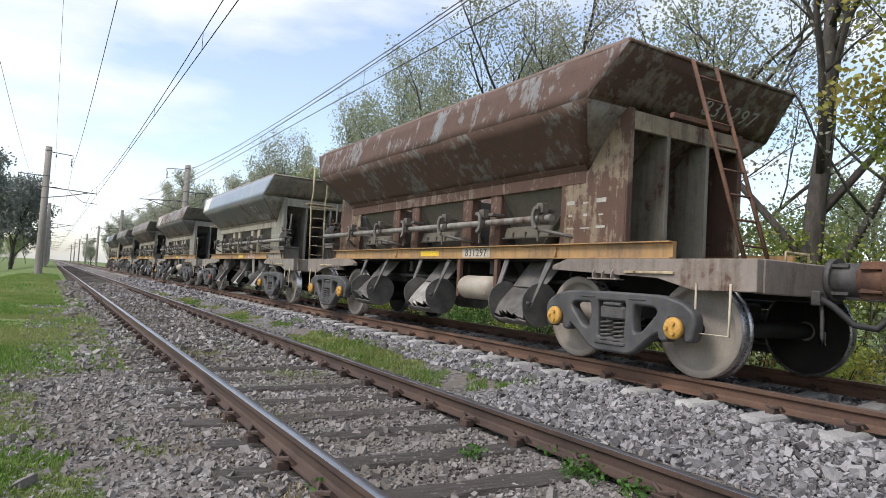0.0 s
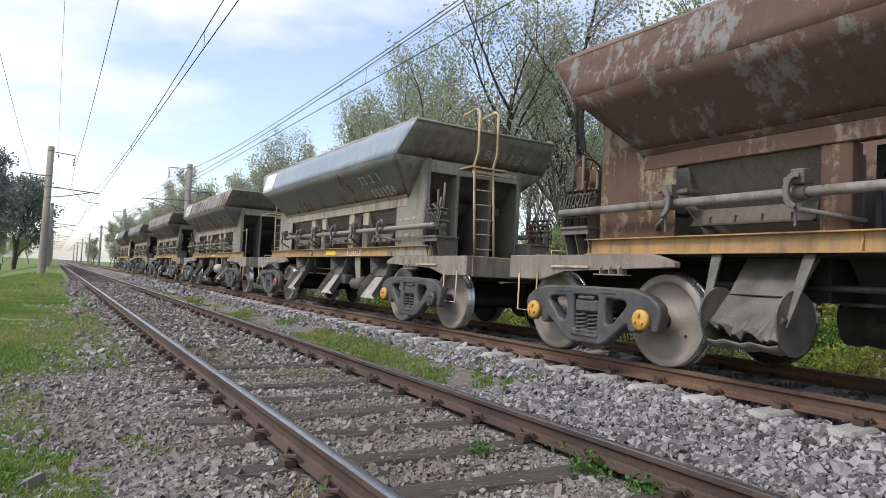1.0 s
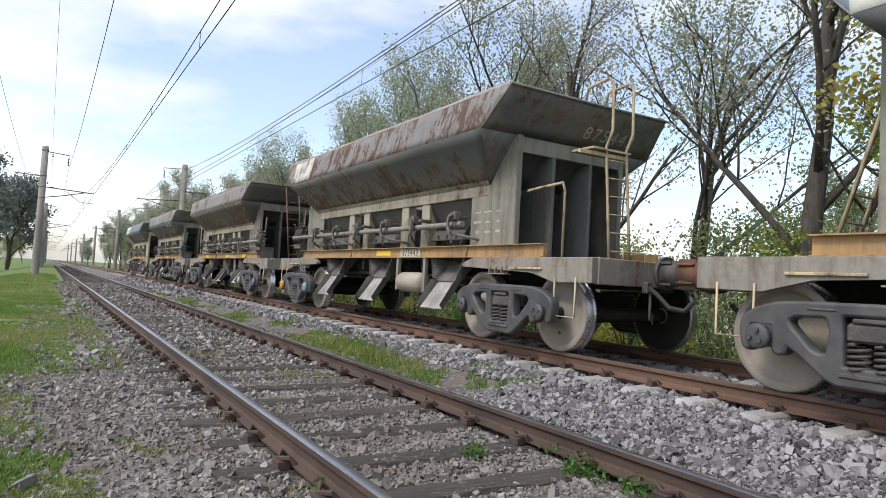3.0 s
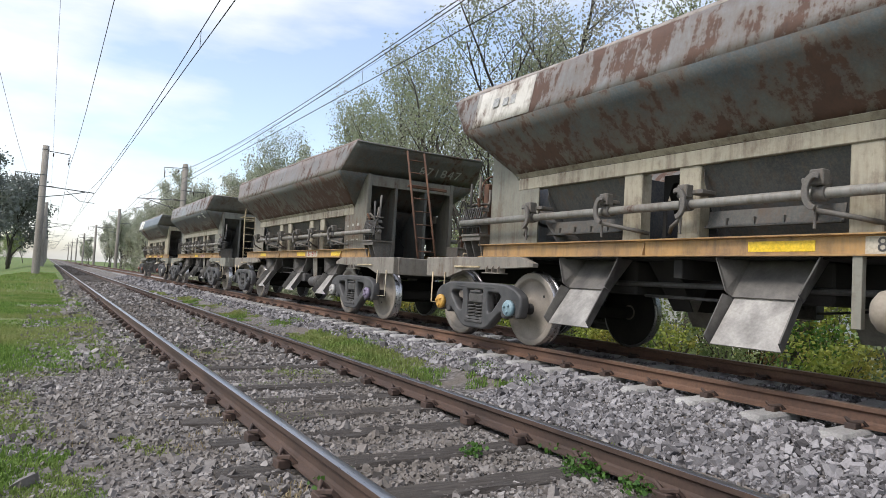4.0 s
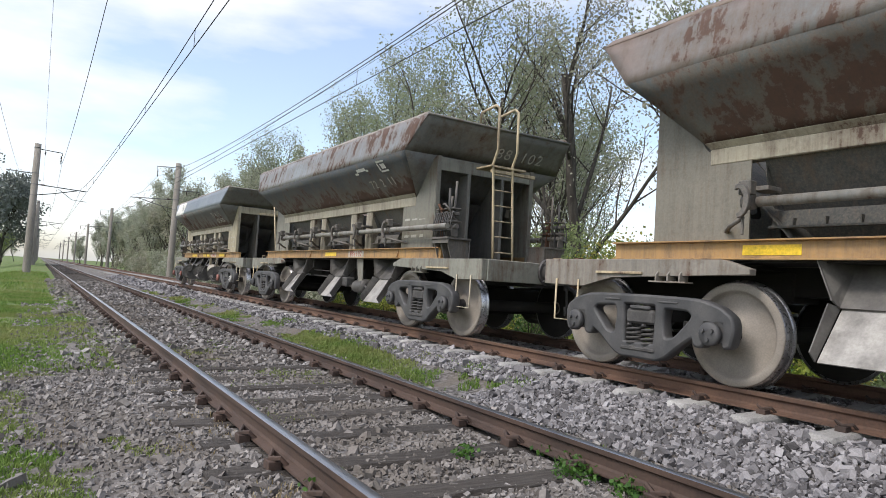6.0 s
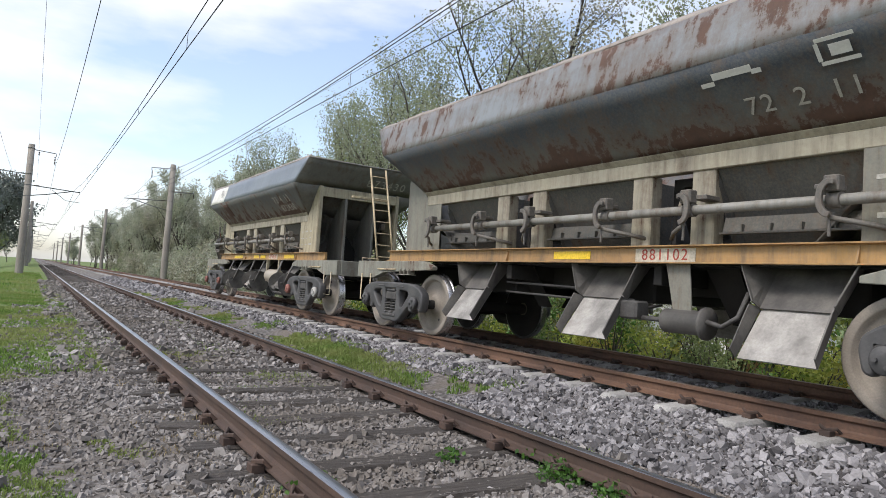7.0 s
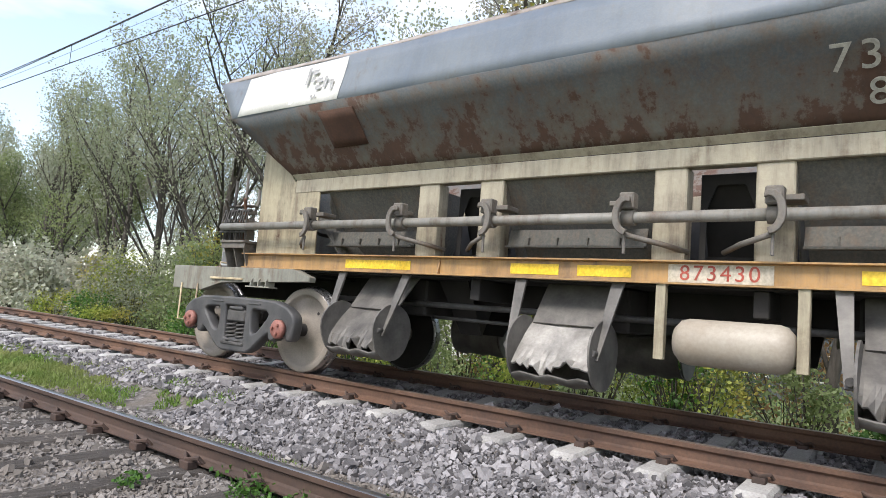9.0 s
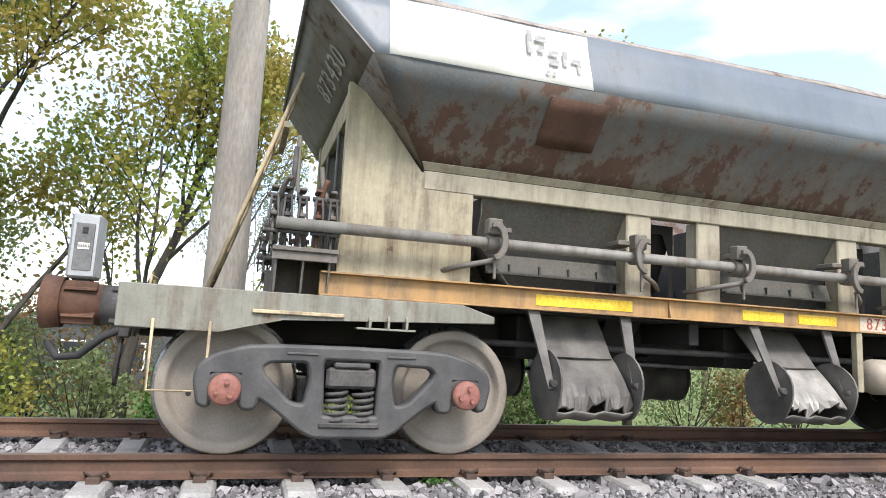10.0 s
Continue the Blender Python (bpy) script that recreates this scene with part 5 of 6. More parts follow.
def joined(base_me, places):
    """Many copies of a small mesh in one mesh."""
    v = np.empty(len(base_me.vertices) * 3)
    base_me.vertices.foreach_get("co", v)
    v = v.reshape(-1, 3)
    f = [list(p.vertices) for p in base_me.polygons]
    vv, ff = [], []
    for k, m in enumerate(places):
        mm = np.array(m)
        vv.append(v @ mm[:3, :3].T + mm[:3, 3])
        ff += [[q + k * len(v) for q in p] for p in f]
    me = bpy.data.meshes.new("joined")
    me.from_pydata(np.concatenate(vv).tolist(), [], ff)
    return me


clips.data = joined(base, [pose(x, 3.76 - 14 * SL_STEP + SL_STEP * k, -0.135) for k in range(70) for x in (XR1, XR2)]
                    + [pose(x, 3.83 - 7 * 0.66 + 0.66 * k, ZL - 0.14) @ Matrix.Diagonal((1, 1.3, 1.2, 1)) for k in range(50) for x in (XL1, XL2)])
clips.data.materials.append(None)
clips.material_slots[0].link = "OBJECT"
clips.material_slots[0].material = surface("clip_rust", (0.045, 0.03, 0.024), (0.09, 0.055, 0.04), 5, 0.85, 0, 0.2)

# ---- ballast stones ----

def stones(name, label, material, areas, seed):
    """Loose broken stones over strips: (x0, x1, y0, y1, per square metre, size, height)."""
    rng = np.random.default_rng(seed)
    bm = bmesh.new()
    bmesh.ops.create_cube(bm, size=1.25)
    bmesh.ops.triangulate(bm, faces=bm.faces[:])
    bv = np.array([v.co[:] for v in bm.verts])
    bf = np.array([[v.index for v in f.verts] for f in bm.faces])
    bm.free()
    V, F, off = [], [], 0
    for x0, x1, y0, y1, dens, size, lift in areas:
        n = int((x1 - x0) * (y1 - y0) * dens)
        px, py = rng.uniform(x0, x1, n), rng.uniform(y0, y1, n)
        pz = np.interp(px, NEAR_X, NEAR_Z) + lift
        keep = np.ones(n, bool)
        for rx, w in ((XL1, 0.075), (XL2, 0.075), (XR1, 0.08), (XR2, 0.08)):
            keep &= np.abs(px - rx) > w
        onsl = (np.abs(px - 6.007) < 1.3) & (np.abs((py - 3.76) / SL_STEP - np.round((py - 3.76) / SL_STEP)) * SL_STEP < 0.12)
        keep &= ~(onsl & (rng.uniform(0, 1, n) < 0.96))
        ont = (np.abs(px - 2.236) < 1.3) & (np.abs((py - 3.83) / 0.66 - np.round((py - 3.83) / 0.66)) * 0.66 < 0.11)
        keep &= ~(ont & (rng.uniform(0, 1, n) < 0.55 + 0.3 * np.sin(py * 9.1 + px * 1.3)))
        px, py, pz = px[keep], py[keep], pz[keep]
        n = len(px)
        s = size * rng.lognormal(0, 0.36, n)
        d = bv[None] * (1 + rng.uniform(-0.5, 0.3, (n, len(bv), 3)))
        d = d * (s[:, None] * rng.uniform(0.6, 1.15, (n, 3)))[:, None, :] * 0.5
        q = rng.normal(size=(n, 4))
        q /= np.linalg.norm(q, axis=1)[:, None]
        w, x, y, z = q.T
        R = np.stack([np.stack([1 - 2 * (y * y + z * z), 2 * (x * y - z * w), 2 * (x * z + y * w)], -1),
                      np.stack([2 * (x * y + z * w), 1 - 2 * (x * x + z * z), 2 * (y * z - x * w)], -1),
                      np.stack([2 * (x * z - y * w), 2 * (y * z + x * w), 1 - 2 * (x * x + y * y)], -1)], 1)
        d = np.einsum("nij,nkj->nki", R, d)
        p = np.stack([px, py, pz + s * rng.uniform(-0.12, 0.28, n)], 1)
        V.append((d + p[:, None]).reshape(-1, 3))
        F.append((bf[None] + (np.arange(n) * len(bv))[:, None, None] + off).reshape(-1, 3))
        off += n * len(bv)
    V, F = np.concatenate(V), np.concatenate(F)
    me = bpy.data.meshes.new(name)
    me.vertices.add(len(V))
    me.vertices.foreach_set("co", V.ravel())
    me.loops.add(F.size)
    me.loops.foreach_set("vertex_index", F.ravel().astype(np.int32))
    me.polygons.add(len(F))
    me.polygons.foreach_set("loop_start", np.arange(0, F.size, 3, dtype=np.int32))
    me.polygons.foreach_set("use_smooth", np.zeros(len(F), bool))
    me.update(calc_edges=True)
    return tagged(part(name, me, material), label, "ballast", kind="stuff")


STONE = island("ballast_stone", (0.075, 0.07, 0.071), (0.34, 0.325, 0.328), 0.9, None, 0.4, 0, 0.5)
STONE_OLD = island("old_ballast_stone", (0.08, 0.07, 0.064), (0.38, 0.355, 0.335), 0.92, (0.17, 0.15, 0.13), 0.4, 0, 0.5)
stones("ballast_stones", "pale grey broken ballast heaped along the far track", STONE, [(3.75, 4.95, -9, 5.6, 1500, 0.046, 0.015), (4.3, 4.95, 5.6, 9, 1500, 0.046, 0.015), (4.3, 4.95, 9, 24, 480, 0.06, 0.01), (4.9, 7.4, -9, 14, 800, 0.046, 0.008), (3.7, 4.1, -3, 4, 350, 0.05, 0),
                                                                         (4.0, 5.0, 24, 50, 110, 0.12, 0.01), (7.3, 8.6, -4, 12, 120, 0.06, 0.0), (4.95, 7.4, 14, 40, 90, 0.09, -0.02)], 5)
stones("track_gravel", "brownish old gravel between the timber sleepers", STONE_OLD, [(0.35, 3.75, 1.2, 8, 1100, 0.036, 0.0), (0.35, 3.75, 8, 18, 200, 0.058, 0.01), (0.4, 3.7, 18, 40, 60, 0.09, 0.005), (-1.6, 0.4, 2, 9, 600, 0.036, 0.0), (-0.3, 0.6, 9, 20, 120, 0.05, 0)], 6)


# ---- grass and weeds ----
def blades(name, label, material, areas, seed, category="grass"):
    rng = np.random.default_rng(seed)
    P = []
    for x0, x1, y0, y1, dens, h, thresh in areas:
        n = int((x1 - x0) * (y1 - y0) * dens)
        px, py = rng.uniform(x0, x1, n), rng.uniform(y0, y1, n)
        k = np.array([noise.noise(Vector((a * 0.9, b * 0.55, seed))) + 0.5 * noise.noise(Vector((a * 2.7, b * 2.1, seed))) + 0.25 * noise.noise(Vector((a * 8, b * 8, seed))) for a, b in zip(px, py)])
        keep = k > thresh
        for rx in (XL1, XL2, XR1, XR2):
            keep &= np.abs(px - rx) > 0.08
        px, py, k = px[keep], py[keep], k[keep]
        P.append(np.stack([px, py, np.interp(px, NEAR_X, NEAR_Z), h * rng.uniform(0.5, 1.3, len(px)) * np.clip(0.5 + (k - thresh), 0.5, 1.2)], 1))
    P = np.concatenate(P)
    n = len(P)
    ang, lean = rng.uniform(0, 2 * np.pi, n), rng.uniform(0.1, 0.9, n)
    w = 0.003 + 0.05 * P[:, 3] * 0.9
    dx, dy = np.cos(ang), np.sin(ang)
    h = P[:, 3]
    lx, ly = np.cos(ang * 3.1) * lean * h, np.sin(ang * 3.1) * lean * h
    b = P[:, :3]
    v = np.stack([b + np.stack([-dx * w, -dy * w, -0.01 + 0 * h], 1), b + np.stack([dx * w, dy * w, -0.01 + 0 * h], 1),
                  b + np.stack([dx * w * 0.7 + lx * 0.4, dy * w * 0.7 + ly * 0.4, h * 0.62], 1), b + np.stack([-dx * w * 0.7 + lx * 0.4, -dy * w * 0.7 + ly * 0.4, h * 0.62], 1),
                  b + np.stack([lx, ly, h * (1 - lean * 0.35)], 1)], 1).reshape(-1, 3)
    o = np.arange(n)[:, None] * 5
    faces = np.concatenate([o + [0, 1, 2], o + [0, 2, 3], o + [3, 2, 4]], 0)
    me = bpy.data.meshes.new(name)
    me.from_pydata(v.tolist(), [], faces.tolist())
    return tagged(part(name, me, material), label, category, kind="stuff")


GRASS = island("grass_blades", (0.075, 0.145, 0.02), (0.22, 0.33, 0.07), 0.7, (0.27, 0.29, 0.10), 0, 0.35)
DRY = island("dry_grass", (0.22, 0.17, 0.09), (0.42, 0.34, 0.20), 0.8, None, 0, 0.3)
blades("grass_tufts", "short bright green grass in patches along the track", GRASS, [(3.4, 4.55, 5.3, 14, 2600, 0.075, -0.10), (3.4, 4.4, 13.5, 24, 1200, 0.09, 0.0), (-0.4, 0.75, 3.4, 6.6, 2600, 0.05, 0.02), (3.3, 4.2, 13, 30, 900, 0.08, 0.05), (-2.6, 0.8, 2.6, 9, 2600, 0.045, 0.08), (-3, 0.85, 8.0, 26, 1500, 0.06, -0.35),
                                                                          (-6, 0.6, 26, 60, 130, 0.12, -0.4), (1.5, 3.0, 5, 16, 700, 0.05, 0.34), (-9, -2.6, 6, 26, 60, 0.14, -0.3), (3.2, 3.7, 2.5, 4.6, 900, 0.05, 0.12),
    (-0.25, 0.35, 3.3, 4.3, 4200, 0.05, -0.12), (0.1, 0.6, 4.2, 5.6, 4200, 0.05, 0.0), (-0.9, -0.2, 4.2, 6.0, 2600, 0.045, 0.0), (1.6, 2.9, 6.5, 11, 1600, 0.05, 0.02)], 11)
blades("dry_straw", "dry straw beside the rail", DRY, [(0.75, 1.32, 2.9, 7.5, 900, 0.06, 0.05), (1.42, 1.6, 3.0, 9, 500, 0.05, 0.2), (-1.0, 0.6, 3, 8, 200, 0.05, 0.2)], 13)


def leaf_cloud(name, material, centres, radius, n, leaf, seed, parent=None, flat=1.0, shell=0.5):
    """Many small leaves spread round the given points."""
    rng = np.random.default_rng(seed)
    c = np.array(centres)[rng.integers(0, len(centres), n)]
    d = rng.normal(size=(n, 3))
    d /= np.linalg.norm(d, axis=1)[:, None]
    r = radius * rng.uniform(0, 1, n) ** shell
    p = c + d * r[:, None] * np.array([1, 1, flat])
    s = leaf * rng.uniform(0.6, 1.35, n)
    a, b = rng.normal(size=(n, 3)), rng.normal(size=(n, 3))
    a /= np.linalg.norm(a, axis=1)[:, None]
    b -= a * (a * b).sum(1)[:, None]
    b /= np.linalg.norm(b, axis=1)[:, None]
    a, b = a * s[:, None] * 0.5, b * s[:, None] * 0.36
    v = np.stack([p - a, p - b, p + a, p + b], 1).reshape(-1, 3)
    f = np.arange(n * 4).reshape(-1, 4)
    me = bpy.data.meshes.new(name)
    me.from_pydata(v.tolist(), [], f.tolist())
    return part(name, me, material, parent)


WEED = island("weed_leaves", (0.03, 0.085, 0.012), (0.09, 0.19, 0.03), 0.6, None, 0, 0.3)
for k, (x, y, r, n) in enumerate(((3.20, 3.62, 0.13, 260), (3.0, 3.15, 0.16, 360), (3.05, 2.72, 0.14, 300), (3.3, 3.4, 0.1, 160), (2.55, 3.75, 0.08, 110), (1.42, 3.45, 0.12, 200), (5.0, -2.1, 0.08, 90), (3.22, 2.3, 0.14, 240))):
    w = tagged(new("weed_plant"), "small leafy green weed beside the rail", "weed", "weeds")
    w.location = (x, y, ground_z(x, y) + 0.02)
    leaf_cloud("leaves", WEED, [(0, 0, 0.02), (r * 0.7, r * 0.4, 0.03), (-r * 0.5, -r * 0.6, 0.02)], r, n, 0.035, 40 + k, w, 0.45)

# ---- line-side poles and wires ----
PHASE, SPAN = -0.46, 55.65


def pole(x, y, side, z0):
    """Round concrete mast with a cantilever towards the track (side), cross arms and insulators."""
    p = tagged(new("catenary_mast"), "tapered concrete railway mast with steel arms and insulators", "catenary mast", "catenary masts")
    p.location = (x, y, z0)
    part("shaft", shared("mast", lambda: lathe([(-0.3, 0.265), (0, 0.26), (9.3, 0.205), (9.32, 0.06)], 24, "z")), POLE, p)
    for z in (9.0, 7.15, 6.35, 5.55):
        part("band", shared("mband", lambda: lathe([(0, 0.232), (0.05, 0.228)], 20, "z")), STEELWORK, p).location = (0, 0, z)
    part("top_arm", shared(("tarm", side), lambda: tube([(0, 0, 8.95), (side * 1.55, 0, 8.85), (side * 1.56, 0, 8.65)], 0.03, 6)), STEELWORK, p)
    for nm, xx, z, k in (("insulator", side * 1.5, 8.6, 5), ("small_insulator", side * 0.5, 8.8, 2)):
        part("insulator", shared((nm, side, k), lambda: lathe([(0.05, 0.01)] + [(-0.11 * q + d, r) for q in range(k) for d, r in ((0, 0.02), (-0.02, 0.055), (-0.06, 0.06), (-0.07, 0.02))] + [(-0.11 * k - 0.05, 0.01)], 10, "z")), INSULATOR, p).location = (xx, 0, z)
    part("rear_arm", shared(("rarm", side), lambda: tube([(side * 0.1, 0, 7.12), (side * -1.75, 0, 7.2)], 0.035, 6)), STEELWORK, p)
    for q in (0.75, 1.7):
        part("insulator", shared("ins2", lambda: lathe([(0, 0.015), (-0.1, 0.015), (-0.12, 0.05), (-0.2, 0.055), (-0.24, 0.02), (-0.42, 0.015)], 10, "z")), INSULATOR, p).location = (-side * q, 0, 7.18)
    part("cantilever", shared(("cant", side), lambda: tube([(0, 0, 6.38), (side * 3.3, 0, 6.22)], 0.035, 6)), STEELWORK, p)
    part("cantilever_strut", shared(("cst", side), lambda: tube([(0, 0, 5.58), (side * 1.3, 0, 5.85), (side * 2.7, 0, 6.22)], 0.032, 6)), STEELWORK, p)
    part("steady_arm", shared(("stead", side), lambda: tube([(side * 1.5, 0, 6.2), (side * 2.4, 0, 5.52), (side * 3.36, 0, 5.46)], 0.02, 6)), STEELWORK, p)
    part("insulator", shared(("ins3", side), lambda: lathe([(side * 0.35, 0.03)] + [(side * (0.4 + 0.07 * q + d), r) for q in range(4) for d, r in ((0, 0.035), (0.02, 0.065), (0.05, 0.035))] + [(side * 0.72, 0.03)], 10)), INSULATOR, p).location = (0, 0, 6.37)
    return p


MAST_L, MAST_R = -0.70, 8.85
for k in range(0, 8):
    y = PHASE + SPAN * k
    if k > 0:
        pole(MAST_L, y, 1, -0.45)
    pole(MAST_R, y, -1, -0.45)


def wire(label, x, z_mast, sag, r, k0=-1, k1=8):
    n = 14
    pts = [(x, PHASE + SPAN * (k + i / n), z_mast - sag * 4 * (i / n) * (1 - i / n)) for k in range(k0, k1) for i in range(n)]
    return tagged(part("overhead_wire", tube(pts, r, 5), WIRE), label, "overhead wire", "overhead wires")


for label, x, zm, sag, r in (("messenger wire over the near track", 2.24, 5.95, 0.75, 0.010), ("contact wire over the near track", 2.24, 5.02, 0.0, 0.010), ("messenger wire over the far track", 5.72, 5.95, 0.75, 0.010), ("contact wire over the far track", 5.72, 5.02, 0.0, 0.010),
                             ("feeder wire hung from the mast arms", 0.87, 7.6, 0.9, 0.010), ("thin line wire on the mast arms", -0.22, 8.2, 0.9, 0.005), ("line wire on the rear arms", -1.5, 6.3, 0.6, 0.006), ("line wire on the rear arms", -2.45, 6.3, 0.6, 0.006),
                             ("feeder wire hung from the far mast arms", 7.34, 7.6, 0.9, 0.012), ("thin line wire on the far mast arms", 8.36, 8.2, 0.8, 0.005)):
    wire(label, x, zm, sag, r)
for x in (2.24, 5.72):
    for k in range(0, 5):
        for i in range(1, 8):
            f = i / 8
            d = part("dropper", shared("dropper", lambda: tube([(0, 0, 0), (0, 0, 1)], 0.006, 5)), WIRE)
            d.location = (x, PHASE + SPAN * (k + f), 5.02)
            d.scale = (1, 1, 0.93 - 0.75 * 4 * f * (1 - f))
            tagged(d, "thin dropper between overhead wires", "wire dropper", "wire droppers")


# ---- trees ----
def tree_skeleton(seed, height, spread, trunk_r, forks, lean=0.0):
    """Trunk and limbs as tapered tubes; returns the mesh and the twig ends."""
    rnd = random.Random(seed)
    bm = bmesh.new()
    tips = []

    def grow(p, d, length, r, depth):
        pts, q, dd = [p], p.copy(), d.copy()
        n = 5
        for i in range(n):
            dd = (dd + Vector((rnd.uniform(-1, 1), rnd.uniform(-1, 1), rnd.uniform(-0.3, 0.6))) * 0.16).normalized()
            q = q + dd * length / n
            pts.append(q.copy())
            if depth >= 2:
                tips.append(q.copy())
        tube_in(bm, pts, r, 8 if depth == 0 else 5 if depth == 1 else 3, r * 0.4)
        if depth < 3:
            m = forks[depth]
            for k in range(m):
                f = 0.35 + 0.65 * (k + rnd.uniform(0.2, 0.8)) / m if depth else 0.16 + 0.84 * (k + rnd.uniform(0.1, 0.9)) / m
                j = min(int(f * n), n - 1)
                st = pts[j].lerp(pts[j + 1], f * n - j)
                az = rnd.uniform(0, 2 * math.pi)
                out = Vector((math.cos(az), math.sin(az), 0))
                nd = (dd * (0.75 if depth == 0 else 0.55) + out * spread * rnd.uniform(0.5, 1.1) + Vector((0, 0, 0.25))).normalized()
                grow(st, nd, length * rnd.uniform(0.42, 0.66) * (1.15 - 0.45 * f), r * 0.4 * (1.1 - 0.4 * f), depth + 1)
    grow(Vector((0, 0, -0.2)), Vector((lean, 0, 1)).normalized(), height * 0.72, trunk_r, 0)
    return done(bm), tips


def make_tree(name, label, seed, height, spread, trunk_r, forks, leaves, n, leaf, radius, lean=0.0):
    t = tagged(new(name), label, "tree", "trees behind the railway")
    me, tips = tree_skeleton(seed, height, spread, trunk_r, forks, lean)
    part("trunk", me, BARK, t)
    leaf_cloud("crown", leaves, [p[:] for p in tips], radius, n, leaf, seed, t)
    return t


POPLAR = island("poplar_leaves", (0.16, 0.18, 0.115), (0.43, 0.445, 0.33), 0.6, (0.27, 0.31, 0.17), 0, 0.5)
# pale dusty leaves, lightened further to paint in distance haze
POPLAR_PALE = island("dusty_hazed_poplar_leaves", (0.20, 0.19, 0.145), (0.50, 0.48, 0.39), 0.65, (0.33, 0.34, 0.23), 0, 0.5)
GREEN_L = island("green_leaves", (0.10, 0.145, 0.055), (0.26, 0.32, 0.14), 0.6, (0.28, 0.32, 0.14), 0, 0.5)
AUTUMN = island("turning_leaves", (0.12, 0.19, 0.03), (0.40, 0.45, 0.09), 0.6, (0.38, 0.31, 0.08), 0, 0.5)
RUSTLEAF = island("rust_coloured_leaves", (0.22, 0.11, 0.05), (0.40, 0.24, 0.12), 0.7, (0.20, 0.22, 0.07), 0, 0.4)
# dark foliage greyed and lightened: distance haze is put into its colour
DARKLEAF_HAZED = island("dark_leaves_hazed", (0.14, 0.155, 0.14), (0.22, 0.24, 0.21), 0.7, None, 0, 0.2)
LINE = "tall poplar with sparse grey-green leaves and bare twigs"
NEARL = "broad dark-trunked tree with thin foliage"
VAR = [make_tree("tree", LINE, 21, 12, 0.55, 0.16, (14, 5, 3), POPLAR, 10500, 0.105, 0.62), make_tree("tree", LINE, 22, 11, 0.6, 0.15, (11, 5, 3), POPLAR_PALE, 9500, 0.10, 0.6),
       make_tree("tree", LINE, 23, 12.8, 0.5, 0.17, (12, 5, 3), POPLAR, 10500, 0.105, 0.62), make_tree("tree", "leafy green tree behind the railway", 24, 9.5, 0.75, 0.13, (9, 5, 3), GREEN_L, 12500, 0.11, 0.6)]
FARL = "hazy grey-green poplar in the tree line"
# aerial haze painted as a paler, greyer leaf colour on far trees
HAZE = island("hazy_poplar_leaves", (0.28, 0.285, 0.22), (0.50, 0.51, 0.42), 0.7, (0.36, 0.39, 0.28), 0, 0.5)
FAR = [make_tree("tree", FARL, 51, 12, 0.55, 0.17, (13, 5, 3), HAZE, 7500, 0.19, 0.65), make_tree("tree", FARL, 52, 11, 0.6, 0.16, (11, 5, 3), POPLAR_PALE, 7000, 0.19, 0.65),
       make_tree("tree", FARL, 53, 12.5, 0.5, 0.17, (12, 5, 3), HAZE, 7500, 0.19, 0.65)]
spots = []
rt = random.Random(31)
y = 24.0
while y < 210:
    spots.append((15.5 + rt.uniform(-1.5, 4.0), y))
    y += rt.uniform(2.2, 3.7) * (1 if y < 80 else 1.5)
first = set()
for k, (x, y) in enumerate(spots):
    v = k % 4 if y < 120 else (k * 7) % 3
    m = pose(x, y, ground_z(x, y), 0, 0, rt.uniform(0, 360)) @ Matrix.Scale(1.0 if y < 46 else 0.97 if y < 80 else 1.05, 4)
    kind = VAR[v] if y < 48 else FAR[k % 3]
    if kind not in first:
        first.add(kind)
        kind.matrix_basis = m
    else:
        copy_thing(kind, m)
# a second row and the far distance
for k in range(13):
    y = -25 + k * 13.0 + rt.uniform(-2, 2)
    copy_thing(VAR[k % 4], pose(rt.uniform(22, 31), y, -1.9, 0, 0, rt.uniform(0, 360)))
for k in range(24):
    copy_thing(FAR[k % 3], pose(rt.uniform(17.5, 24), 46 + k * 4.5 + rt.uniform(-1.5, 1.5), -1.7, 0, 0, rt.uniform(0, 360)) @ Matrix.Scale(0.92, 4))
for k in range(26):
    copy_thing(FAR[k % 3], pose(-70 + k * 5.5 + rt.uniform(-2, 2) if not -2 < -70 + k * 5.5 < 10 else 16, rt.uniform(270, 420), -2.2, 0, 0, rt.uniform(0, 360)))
for k in range(10):
    copy_thing(VAR[3], pose(-4.5 - rt.uniform(0.012, 0.055) * (130 + k * 18), 130 + k * 18, -2.2, 0, 0, rt.uniform(0, 360)))
big1 = make_tree("tree", NEARL, 41, 12.5, 0.85, 0.24, (9, 6, 4), POPLAR_PALE, 9000, 0.09, 0.55, 0.05)
big1.matrix_basis = pose(12.4, 7.3, -0.8, 0, 0, 30)
big2 = make_tree("tree", NEARL, 42, 12.0, 0.8, 0.19, (10, 6, 4), POPLAR, 10000, 0.09, 0.55, -0.05)
big2.matrix_basis = pose(14.2, 11.2, -1.0, 0, 0, 100)
copy_thing(big1, pose(15.0, 15.5, -1.1, 0, 0, 200))
copy_thing(big2, pose(13.6, 20.0, -0.9, 0, 0, 10))
for k, (x, y) in enumerate(((18.0, 20.5), (19.5, 23.5), (21.5, 27.0), (20.5, 30.0))):
    copy_thing(VAR[k % 3], pose(x, y, -1.5, 0, 0, 67 * k))
yel = make_tree("tree", "yellow-green tree beginning to turn in autumn", 43, 9.5, 0.8, 0.15, (9, 6, 4), AUTUMN, 13000, 0.11, 0.55)
yel.matrix_basis = pose(13.2, 3.3, -0.9, 0, 0, 0)
